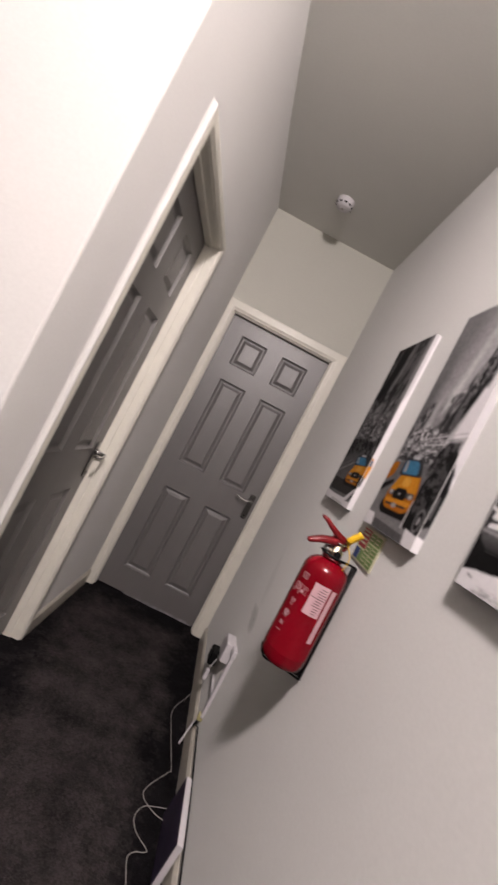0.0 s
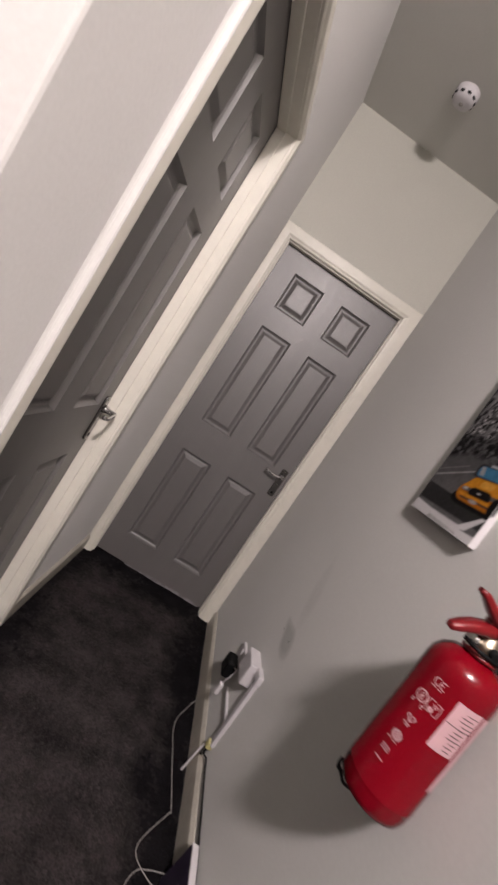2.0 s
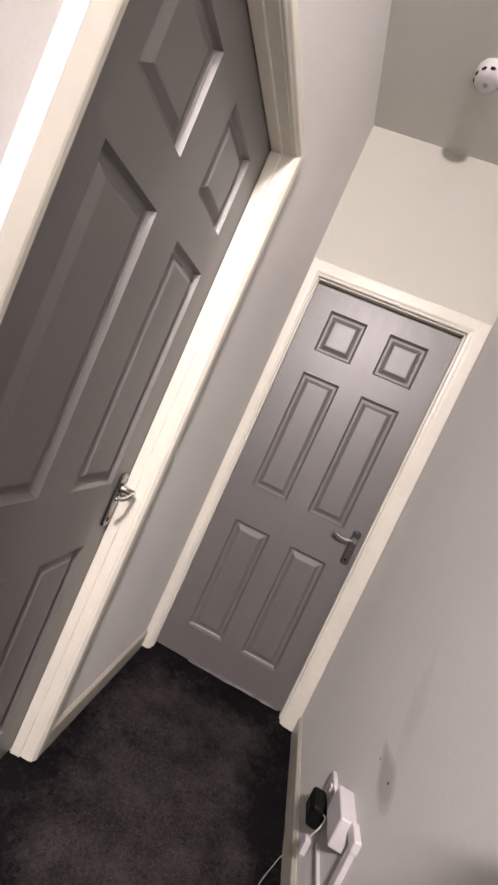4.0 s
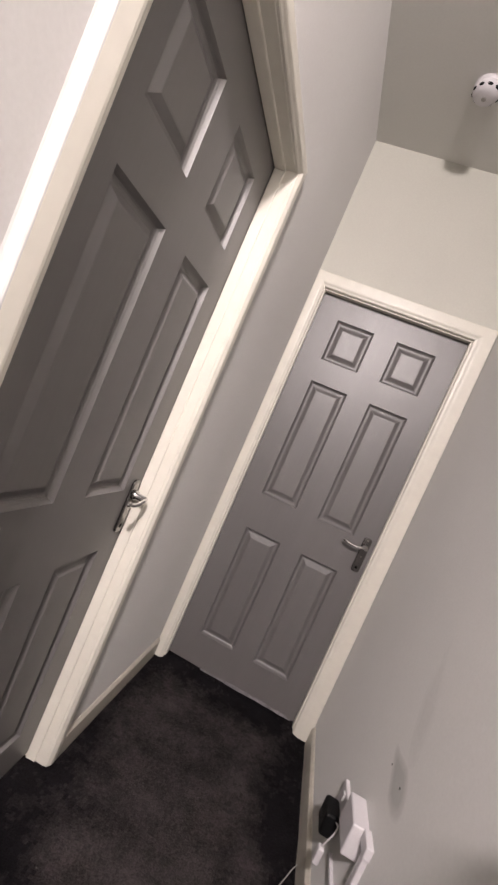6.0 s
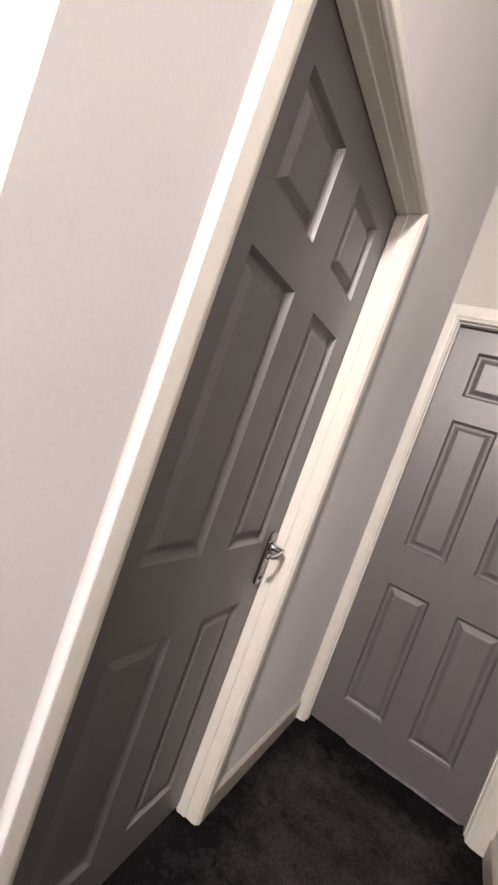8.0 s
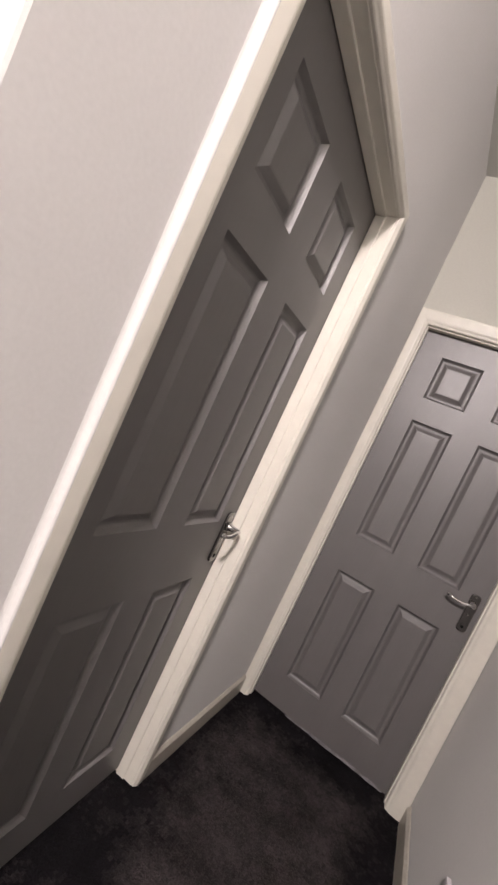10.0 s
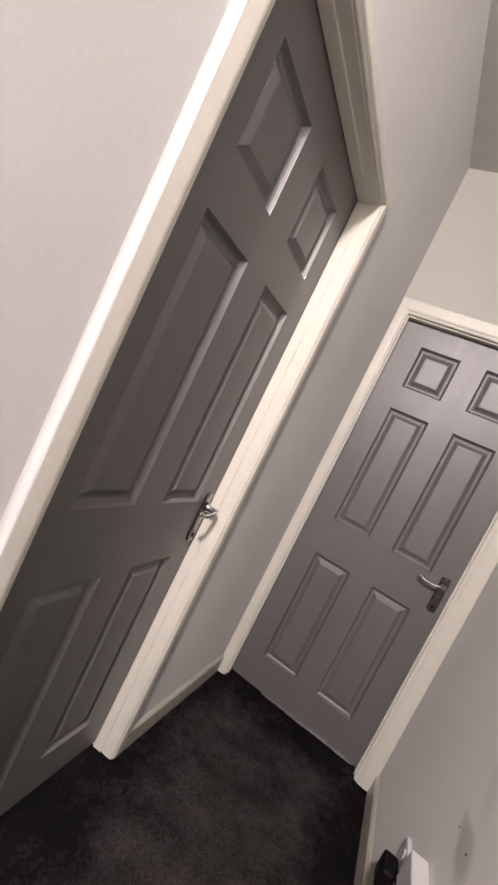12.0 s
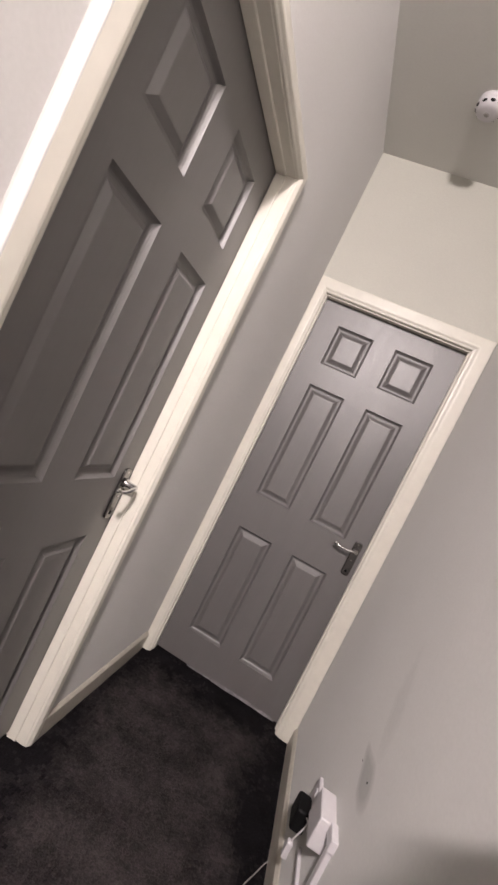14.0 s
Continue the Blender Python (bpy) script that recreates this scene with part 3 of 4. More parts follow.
class Print:
    """A photograph printed on a canvas: u runs towards the landing, v up, both from 0 to 1; it goes round the near edge and underneath."""

    STEP = 0.0024

    def __init__(self, width, seed):
        self.w, self.seed = width, seed
        across, up, deep = round(width / self.STEP), round(PIC_H / self.STEP), 7
        self.face, self.side, self.foot = [self.sheet(a, b, x, y) for a, b, x, y in ((across, up, width, PIC_H), (deep, up, PIC_D, PIC_H), (across, deep, width, PIC_D))]

    @staticmethod
    def sheet(across, up, wide, high):
        u, v = np.meshgrid(np.linspace(0, 1, across + 1), np.linspace(0, 1, up + 1))
        return {"u": u, "v": v, "wide": wide, "high": high, "ink": np.full((*u.shape, 3), 0.5)}

    def mask(self, sheet, uv, soft=0.0022):
        """How far each place lies inside an outline, with a soft edge."""
        x, y = sheet["u"] * sheet["wide"], sheet["v"] * sheet["high"]
        pts = [(a * sheet["wide"], b * sheet["high"]) for a, b in uv]
        inside, near = np.zeros(x.shape, bool), np.full(x.shape, 9.0)
        for (ax, ay), (bx, by) in zip(pts, pts[1:] + pts[:1]):
            if ay != by:
                inside ^= ((ay > y) != (by > y)) & (x < (bx - ax) * (y - ay) / (by - ay) + ax)
            long = max(1e-9, (bx - ax) ** 2 + (by - ay) ** 2)
            t = np.clip(((x - ax) * (bx - ax) + (y - ay) * (by - ay)) / long, 0, 1)
            near = np.minimum(near, np.hypot(x - ax - t * (bx - ax), y - ay - t * (by - ay)))
        return np.clip(0.5 + np.where(inside, near, -near) / (2 * soft), 0, 1)[..., None]

    def lay(self, sheet, colour, uv, soft=0.0022):
        m = self.mask(sheet, uv, soft)
        sheet["ink"] = sheet["ink"] * (1 - m) + np.asarray(colour) * m

    def poly(self, tone, *uv):
        self.lay(self.face, TONES[tone], uv)

    def wrap(self, tone, *uv):
        """The picture carried round the edge: u runs from the face back to the wall."""
        self.lay(self.side, TONES[tone], uv)

    def under(self, tone, *uv):
        """The bottom edge: u along the picture, v from the face back to the wall."""
        self.lay(self.foot, TONES[tone], uv)

    def fade(self, g0, g1, start, end, *uv, soft=0.008):
        """A grey that runs from g0 at one place to g1 at another."""
        du, dv = end[0] - start[0], end[1] - start[1]
        t = np.clip(((self.face["u"] - start[0]) * du + (self.face["v"] - start[1]) * dv) / (du * du + dv * dv), 0, 1)
        g = 0.76 * (g0 + (g1 - g0) * t)[..., None]
        self.lay(self.face, np.concatenate([g, g * 0.965, g * 0.985], axis=2), uv, soft)

    def blotch(self, dark, light, fu, fv, *uv, lean=0.0, soft=0.006, crisp=2.0):
        """Foliage, crowds and facades far off: irregular dark and light patches."""
        self.seed += 7
        n = cloud((self.face["u"] + lean * self.face["v"]) * fu, self.face["v"] * fv, self.seed)
        g = 0.76 * (dark * (light / dark) ** np.clip(0.5 + crisp * n, 0, 1))[..., None]
        self.lay(self.face, np.concatenate([g, g * 0.965, g * 0.985], axis=2), uv, soft)

    def blob(self, tone, *uv):
        """A shape with its corners rounded off."""
        pts = [Vector((*p, 0)) for p in uv]
        out, n = [], len(pts)
        for k in range(n):
            a, b, c = pts[k - 1], pts[k], pts[(k + 1) % n]
            p, q = [b.lerp(e, min(0.38, 0.05 / max(0.001, (e - b).length))) for e in (a, c)]
            out += [p.lerp(b, t).lerp(b.lerp(q, t), t) for t in (0, 0.25, 0.5, 0.75, 1)]
        self.poly(tone, *[(p.x, p.y) for p in out])

    def rect(self, tone, u0, v0, u1, v1, lean=0.0):
        self.poly(tone, (u0, v0), (u1, v0), (u1 + lean, v1), (u0 + lean, v1))

    def disc(self, tone, u, v, ru, rv, n=14):
        self.poly(tone, *[(u + ru * math.cos(2 * math.pi * k / n), v + rv * math.sin(2 * math.pi * k / n)) for k in range(n)])

    def clutter(self, tones, u0, v0, u1, v1, count, su, sv, lean=0.0):
        """Many small upright or slanting shapes: windows, signs and traffic in a far street."""
        for _ in range(count):
            u, v = random.uniform(u0, u1), random.uniform(v0, v1)
            self.rect(random.choice(tones), u, v, min(u + su * random.uniform(0.3, 1), u1), min(v + sv * random.uniform(0.3, 1), v1), lean * random.uniform(0.2, 1))

    def mesh(self):
        """One mesh of the face, the near edge and the bottom edge, with the picture as its colours."""
        verts, faces, inks = [], [], []
        for sheet, place in ((self.face, lambda u, v: (-PIC_D - 0.0005, -u * self.w, v * PIC_H)), (self.side, lambda u, v: (-PIC_D * (1 - u), -self.w - 0.0005, v * PIC_H)), (self.foot, lambda u, v: (-PIC_D * (1 - v), -u * self.w, -0.0005))):
            rows, cols = sheet["u"].shape
            first = len(verts)
            grain = 1 if sheet is not self.face else 1 + 0.22 * cloud(sheet["u"] * sheet["wide"] * 130, sheet["v"] * sheet["high"] * 130, 90) + 0.12 * cloud(sheet["u"] * sheet["wide"] * 30, sheet["v"] * sheet["high"] * 30, 91)
            grain = np.broadcast_to(grain, sheet["u"].shape)[..., None]
            verts += [place(u, v) for u, v in zip(sheet["u"].ravel(), sheet["v"].ravel())]
            inks.append((np.clip(sheet["ink"] * np.where(sheet["ink"] > 0.6, 1 + 0.25 * (grain - 1), grain), 0, 0.86)).reshape(-1, 3))
            faces += [(first + j * cols + i, first + j * cols + i + 1, first + (j + 1) * cols + i + 1, first + (j + 1) * cols + i) for j in range(rows - 1) for i in range(cols - 1)]
        me = bpy.data.meshes.new("print")
        me.from_pydata(verts, [], faces)
        rgb = np.concatenate(inks)
        layer = me.color_attributes.new("photo", "FLOAT_COLOR", "POINT")
        layer.data.foreach_set("color", np.concatenate([rgb, np.ones((len(rgb), 1))], axis=1).astype(np.float32).ravel())
        me.materials.append(PHOTO)
        return me


def taxi(p, u, v, w, h):
    """A yellow cab seen from the front; tones 7 yellow, 8 blue, 9 shaded yellow."""

    def at(*pairs):
        return [(u + a * w, v + b * h) for a, b in pairs]

    p.blob(0, *at((-0.06, -0.02), (0.10, -0.12), (0.98, -0.10), (1.08, 0.10), (1.0, 0.22), (0, 0.2)))
    p.blob(9, *at((0.02, 0.10), (0.12, 0.0), (0.80, 0.0), (0.97, 0.08), (1.0, 0.30), (0.95, 0.52), (0.86, 0.72), (0.20, 0.68), (0.10, 0.46), (0.0, 0.30)))
    p.blob(7, *at((0.05, 0.34), (0.94, 0.38), (0.90, 0.54), (0.82, 0.70), (0.22, 0.67), (0.12, 0.48)))
    p.blob(7, *at((0.06, 0.12), (0.90, 0.13), (0.93, 0.22), (0.05, 0.20)))
    p.blob(1, *at((0.08, 0.64), (0.88, 0.67), (0.68, 1.0), (0.10, 1.0)))
    p.blob(8, *at((0.15, 0.68), (0.74, 0.70), (0.60, 0.95), (0.14, 0.95)))
    p.poly(4, *at((0.20, 0.72), (0.30, 0.72), (0.24, 0.93), (0.17, 0.93)))
    p.blob(10, *at((0.36, 0.46), (0.64, 0.47), (0.62, 0.64), (0.38, 0.63)))
    p.blob(2, *at((0.05, 0.25), (0.95, 0.28), (0.92, 0.38), (0.08, 0.35)))
    p.blob(0, *at((0.22, 0.20), (0.72, 0.22), (0.66, 0.43), (0.26, 0.41)))
    p.disc(5, u + 0.45 * w, v + 0.31 * h, 0.035 * w, 0.018 * h, 10)
    for k in (0.13, 0.83):
        p.disc(4, u + k * w, v + 0.31 * h, 0.06 * w, 0.04 * h, 12)
        p.disc(5, u + (k + 0.01) * w, v + 0.32 * h, 0.03 * w, 0.02 * h, 10)
    p.blob(1, *at((0.12, 0.07), (0.84, 0.09), (0.84, 0.13), (0.12, 0.11)))
    p.disc(4, u + 0.44 * w, v + 0.09 * h, 0.09 * w, 0.045 * h, 12)
    p.rect(5, u + 0.32 * w, v + 0.98 * h, u + 0.54 * w, v + 1.03 * h)


def canvas(y_far, width, draw, seed, label):
    bm = boxed((-PIC_D, -width, 0), (0.004, 0, PIC_H), 0.0015, 2)
    ob = thing("canvas_print", bm, CANVAS, (right_at(y_far - width / 2), y_far, PIC_Z), 0.75, label, "wall picture", group="city canvas prints")
    p = Print(width, seed)
    draw(p)
    face = new("print", p.mesh())
    face.parent = ob
    tagged(face, "black and white city photograph with selective colour")
    return ob


def street_a(p):
    p.rect(1, 0, 0, 1, 1)
    p.fade(0.05, 0.16, (0.2, 0.6), (1, 0.9), (0, 0.45), (1, 0.40), (1, 1), (0, 1))
    p.blotch(0.012, 0.16, 9, 7, (0, 0.55), (0.62, 0.60), (0.86, 1), (0, 1), lean=-0.9, crisp=1.4)
    p.poly(0, (0.06, 0.62), (0.30, 0.66), (0.52, 1), (0.22, 1))
    p.fade(0.28, 0.12, (0.4, 0.62), (0.7, 1), (0.34, 0.62), (0.44, 0.64), (0.66, 1), (0.56, 1))
    p.blotch(0.012, 0.10, 12, 14, (0.52, 0.62), (0.64, 0.62), (0.88, 1), (0.74, 1), lean=-0.7)
    p.fade(0.16, 0.34, (0.8, 0.5), (1, 0.7), (0.82, 0.42), (1, 0.40), (1, 1), (0.93, 1))
    p.blotch(0.014, 0.30, 22, 26, (0, 0.30), (0.94, 0.30), (0.92, 0.60), (0.6, 0.64), (0.3, 0.66), (0, 0.60), lean=-0.35)
    p.blotch(0.02, 0.50, 46, 60, (0.08, 0.36), (0.90, 0.36), (0.86, 0.52), (0.14, 0.56), lean=-0.2, crisp=1.6)
    p.clutter([0, 0, 1, 2, 3], 0, 0.34, 0.9, 0.74, 70, 0.06, 0.09, 0.08)
    p.clutter([2, 3, 4, 5], 0.1, 0.36, 0.9, 0.58, 50, 0.03, 0.025, 0.01)
    for k in range(6):
        p.poly((3, 4, 2, 4, 3, 3)[k], (0.20 + 0.12 * k, 0.38), (0.215 + 0.12 * k, 0.38), (0.315 + 0.12 * k, 0.60 + 0.02 * k), (0.305 + 0.12 * k, 0.60 + 0.02 * k))
    p.blotch(0.008, 0.10, 26, 50, (0, 0.27), (0.9, 0.28), (0.9, 0.38), (0, 0.40))
    p.fade(0.17, 0.09, (0, 0.02), (0, 0.28), (0, 0), (1, 0), (1, 0.26), (0.6, 0.30), (0.3, 0.31), (0, 0.27))
    p.poly(1, (0, 0.06), (1, 0.06), (1, 0.12), (0, 0.14))
    p.poly(4, (0.0, 0.17), (0.55, 0.25), (0.55, 0.256), (0, 0.180))
    p.poly(3, (0.0, 0.20), (0.4, 0.26), (0.4, 0.264), (0, 0.207))
    taxi(p, 0.46, 0.125, 0.62, 0.165)
    p.disc(0, 0.97, 0.155, 0.05, 0.035)
    p.poly(6, (0, 0), (1, 0), (1, 0.034), (0.82, 0.030), (0.80, 0.042), (0.3, 0.040), (0, 0.048))
    p.poly(5, (0.3, 0.0), (0.8, 0.0), (0.78, 0.012), (0.34, 0.018))
    p.poly(6, (0.74, 0.034), (0.86, 0.034), (1, 0.105), (0.95, 0.105))
    p.wrap(6, (0, 0), (1, 0), (1, 1), (0, 1))
    p.wrap(5, (0, 0.60), (0.5, 0.66), (0.6, 1), (0, 1))
    p.wrap(7, (0, 0.17), (0.55, 0.18), (0.7, 0.24), (0.4, 0.285), (0, 0.29))
    p.wrap(8, (0.1, 0.245), (0.5, 0.245), (0.4, 0.275), (0.1, 0.28))
    p.wrap(1, (0, 0.12), (0.35, 0.13), (0.4, 0.175), (0, 0.19))
    p.under(5, (0, 0), (1, 0), (1, 1), (0, 1))
    p.under(3, (0.35, 0), (0.75, 0), (0.8, 1), (0.3, 1))


def street_b(p):
    p.rect(5, 0, 0, 1, 1)
    p.fade(0.52, 0.15, (0.62, 0.50), (0.12, 0.98), (0, 0.38), (0.66, 0.38), (0.92, 1), (0, 1))
    p.fade(0.14, 0.22, (0, 0.5), (0.2, 0.9), (0, 0.42), (0.10, 0.42), (0.30, 1), (0, 1), soft=0.02)
    p.fade(0.80, 0.56, (0.36, 0.40), (0.60, 0.85), (0.28, 0.38), (0.44, 0.38), (0.66, 0.86), (0.60, 0.86), soft=0.012)
    p.blotch(0.03, 0.30, 30, 30, (0, 0.34), (0.18, 0.34), (0.27, 0.52), (0.24, 0.58), (0.14, 0.57), (0, 0.46))
    p.blotch(0.16, 0.70, 40, 9, (0.16, 0.36), (0.50, 0.36), (0.58, 0.56), (0.36, 0.60), lean=-0.45, crisp=1.1, soft=0.02)
    p.blotch(0.05, 0.50, 40, 14, (0.44, 0.38), (0.62, 0.40), (0.84, 0.66), (0.76, 0.74), (0.58, 0.60), lean=-0.25, soft=0.010)
    p.blotch(0.006, 0.14, 22, 16, (0.60, 0.40), (0.74, 0.42), (0.86, 0.56), (1, 0.74), (1, 0.98), (0.95, 0.99), (0.86, 0.80), (0.74, 0.66), (0.64, 0.54), lean=-0.3)
    p.blotch(0.008, 0.30, 34, 34, (0.64, 0.50), (0.80, 0.60), (1, 0.84), (1, 0.96), (0.86, 0.78), (0.68, 0.60), crisp=1.6)
    p.clutter([0, 1, 1, 2, 3], 0.48, 0.40, 0.76, 0.60, 60, 0.030, 0.07, 0.012)
    p.clutter([0, 0, 1, 4], 0.76, 0.60, 1.0, 0.86, 36, 0.05, 0.03, 0.05)
    p.poly(0, (0.74, 0.72), (0.77, 0.71), (0.87, 0.88), (0.92, 1.0), (0.87, 1.0), (0.83, 0.90))
    p.poly(6, (0.80, 0.42), (1, 0.36), (1, 0.72), (0.95, 0.66), (0.93, 0.60), (0.90, 0.61), (0.85, 0.53))
    p.blotch(0.04, 0.75, 30, 70, (0.04, 0.31), (0.70, 0.31), (0.74, 0.42), (0.40, 0.46), (0.06, 0.44), lean=-0.2, crisp=1.5)
    p.clutter([1, 2, 3, 4, 5], 0.04, 0.31, 0.68, 0.42, 90, 0.026, 0.03, 0.004)
    for k in range(5):
        p.poly((5, 4, 5, 3, 5)[k], (0.36 + 0.03 * k, 0.40 - 0.012 * k), (0.98, 0.43 - 0.02 * k), (0.98, 0.435 - 0.02 * k), (0.36 + 0.03 * k, 0.406 - 0.012 * k))
    p.fade(0.26, 0.14, (0, 0), (0, 0.3), (0, 0), (1, 0), (1, 0.30), (0, 0.31))
    p.poly(5, (0.84, 0.27), (1, 0.26), (1, 0.42), (0.9, 0.41))
    p.poly(0, (0.72, 0.06), (0.94, 0.03), (1, 0.06), (1, 0.35), (0.95, 0.37), (0.86, 0.33), (0.78, 0.30), (0.71, 0.22))
    p.blotch(0.008, 0.10, 20, 40, (0.70, 0.26), (0.98, 0.26), (0.96, 0.40), (0.80, 0.40), (0.66, 0.34))
    p.blotch(0.006, 0.07, 16, 34, (0.74, 0.12), (1, 0.10), (1, 0.33), (0.78, 0.30))
    p.disc(3, 0.92, 0.10, 0.06, 0.045)
    p.disc(0, 0.92, 0.10, 0.045, 0.035)
    p.disc(4, 0.92, 0.10, 0.02, 0.015)
    p.blob(9, (0.0, 0.20), (0.14, 0.24), (0.14, 0.30), (0, 0.29))
    p.poly(0, (0.0, 0.15), (0.2, 0.20), (0.2, 0.22), (0, 0.19))
    p.blotch(0.03, 0.40, 30, 70, (0.04, 0.30), (0.70, 0.30), (0.70, 0.35), (0.04, 0.34))
    taxi(p, 0.18, 0.095, 0.54, 0.225)
    p.poly(6, (0, 0), (0.20, 0), (0.15, 0.055), (0, 0.055))
    p.poly(2, (0.20, 0), (0.82, 0), (0.80, 0.03), (0.20, 0.04))
    p.poly(6, (0.84, 0.0), (1, 0.0), (1, 0.05), (0.80, 0.058))
    p.poly(5, (0.70, 0.05), (0.73, 0.05), (0.715, 0.16), (0.705, 0.16))
    p.wrap(6, (0, 0), (1, 0), (1, 1), (0, 1))
    p.wrap(5, (0, 0.30), (1, 0.26), (1, 0.9), (0, 0.8))
    p.wrap(3, (0, 0.055), (0.9, 0.05), (1, 0.10), (0, 0.10))
    p.wrap(0, (0, 0.08), (0.9, 0.10), (0.9, 0.22), (0.5, 0.29), (0, 0.33))
    p.wrap(2, (0, 0.12), (0.4, 0.12), (0.4, 0.20), (0, 0.20))
    p.wrap(1, (0, 0.74), (0.3, 0.80), (1, 0.90), (1, 0.98), (0, 0.97))
    p.under(5, (0, 0), (1, 0), (1, 1), (0, 1))
    p.under(2, (0.22, 0), (0.80, 0), (0.80, 1), (0.22, 1))


def street_c(p):
    p.rect(5, 0, 0, 1, 1)
    p.blotch(0.40, 0.78, 5, 8, (0, 0.30), (1, 0.30), (1, 1), (0, 1), crisp=0.9)
    p.blotch(0.28, 0.62, 12, 10, (0.3, 0.42), (1, 0.42), (1, 0.7), (0.5, 0.66), soft=0.03, crisp=1.0)
    p.fade(0.46, 0.30, (0.78, 0.1), (1, 0.4), (0.70, 0.08), (1, 0.10), (1, 0.44), (0.70, 0.40), soft=0.015)
    # A van behind, its roof lamp and windows.
    p.fade(0.10, 0.40, (0.3, 0.375), (0.3, 0.44), (0.02, 0.370), (0.76, 0.38), (0.76, 0.45), (0.30, 0.435), (0.05, 0.412))
    for k in range(3):
        p.poly(0, (0.05 + 0.20 * k, 0.379 + 0.004 * k), (0.22 + 0.20 * k, 0.383 + 0.004 * k), (0.22 + 0.20 * k, 0.411 + 0.005 * k), (0.08 + 0.20 * k, 0.401 + 0.005 * k))
    p.rect(0, 0.15, 0.42, 0.17, 0.45)
    # The parked car: screen, bonnet, grille, lamps, bumper.
    p.poly(5, (0, 0.350), (0.62, 0.362), (0.60, 0.371), (0, 0.360))
    p.blotch(0.008, 0.40, 14, 50, (0, 0.272), (0.66, 0.298), (0.56, 0.358), (0, 0.348))
    p.poly(6, (0, 0.300), (0.05, 0.280), (0.10, 0.325), (0.03, 0.340))
    p.poly(5, (0.25, 0.298), (0.31, 0.294), (0.26, 0.348), (0.23, 0.347))
    p.poly(6, (0, 0.266), (0.68, 0.294), (0.68, 0.302), (0, 0.276))
    p.fade(0.06, 0.22, (0.3, 0.222), (0.3, 0.288), (0, 0.216), (0.06, 0.205), (0.74, 0.236), (0.68, 0.294), (0, 0.266))
    p.fade(0.36, 0.16, (0.2, 0.27), (0.6, 0.27), (0.16, 0.258), (0.56, 0.275), (0.54, 0.281), (0.18, 0.266))
    p.fade(0.025, 0.07, (0.3, 0.17), (0.3, 0.22), (0.11, 0.162), (0.76, 0.190), (0.76, 0.234), (0.42, 0.224), (0.20, 0.215), (0.11, 0.198), soft=0.003)
    for k in range(5):
        p.poly(2, (0.13, 0.186 + 0.006 * k), (0.74, 0.200 + 0.006 * k), (0.74, 0.202 + 0.006 * k), (0.13, 0.188 + 0.006 * k))
    p.poly(6, (0, 0.214), (0.09, 0.199), (0.20, 0.214), (0.42, 0.223), (0.75, 0.233), (0.75, 0.240), (0.42, 0.230), (0.20, 0.222), (0.09, 0.207), (0, 0.224))
    p.poly(5, (0.10, 0.172), (0.30, 0.174), (0.34, 0.170), (0.38, 0.177), (0.76, 0.190), (0.76, 0.199), (0.40, 0.188), (0.10, 0.181))
    p.poly(1, (0, 0.155), (0.17, 0.160), (0.17, 0.205), (0.10, 0.200), (0, 0.213))
    p.blob(6, (0.03, 0.187), (0.11, 0.187), (0.11, 0.209), (0.04, 0.211))
    p.blob(6, (0.03, 0.160), (0.16, 0.164), (0.16, 0.179), (0.03, 0.177))
    p.fade(0.012, 0.15, (0.3, 0.100), (0.3, 0.168), (0, 0.125), (0.05, 0.100), (0.80, 0.114), (0.80, 0.182), (0.15, 0.164), (0, 0.158), soft=0.003)
    p.poly(4, (0, 0.152), (0.14, 0.148), (0.50, 0.160), (0.80, 0.170), (0.80, 0.177), (0.50, 0.167), (0.14, 0.156), (0, 0.160))
    p.poly(0, (0, 0.040), (0.20, 0.050), (0.55, 0.080), (0.82, 0.098), (0.82, 0.116), (0.10, 0.106), (0.03, 0.130), (0, 0.150))
    p.poly(6, (0.33, 0.106), (0.45, 0.108), (0.45, 0.131), (0.33, 0.129))
    # Pale torn ground.
    p.poly(6, (0, 0), (1, 0), (1, 0.100), (0.82, 0.100), (0.68, 0.088), (0.55, 0.084), (0.36, 0.070), (0.20, 0.057), (0.10, 0.053), (0, 0.042))
    p.blotch(0.34, 0.72, 20, 90, (0.13, 0), (1, 0), (1, 0.050), (0.82, 0.034), (0.62, 0.036), (0.50, 0.022), (0.36, 0.020), (0.16, 0.014))
    p.poly(1, (0.40, 0.069), (0.415, 0.069), (0.445, 0.058), (0.49, 0.047), (0.475, 0.046), (0.43, 0.057))
    p.poly(2, (0.06, 0.034), (0.10, 0.029), (0.10, 0.033), (0.06, 0.038))
    p.under(4, (0, 0), (1, 0), (1, 1), (0, 1))


random.seed(11)
canvas(-1.118, 0.288, street_a, 100, "narrow canvas print of a grey street with a yellow cab")
canvas(-1.583, 0.290, street_b, 200, "canvas print of grey towers with a yellow cab and black car")
canvas(-2.045, 0.310, street_c, 300, "canvas print of a grey vintage car by a kerb")

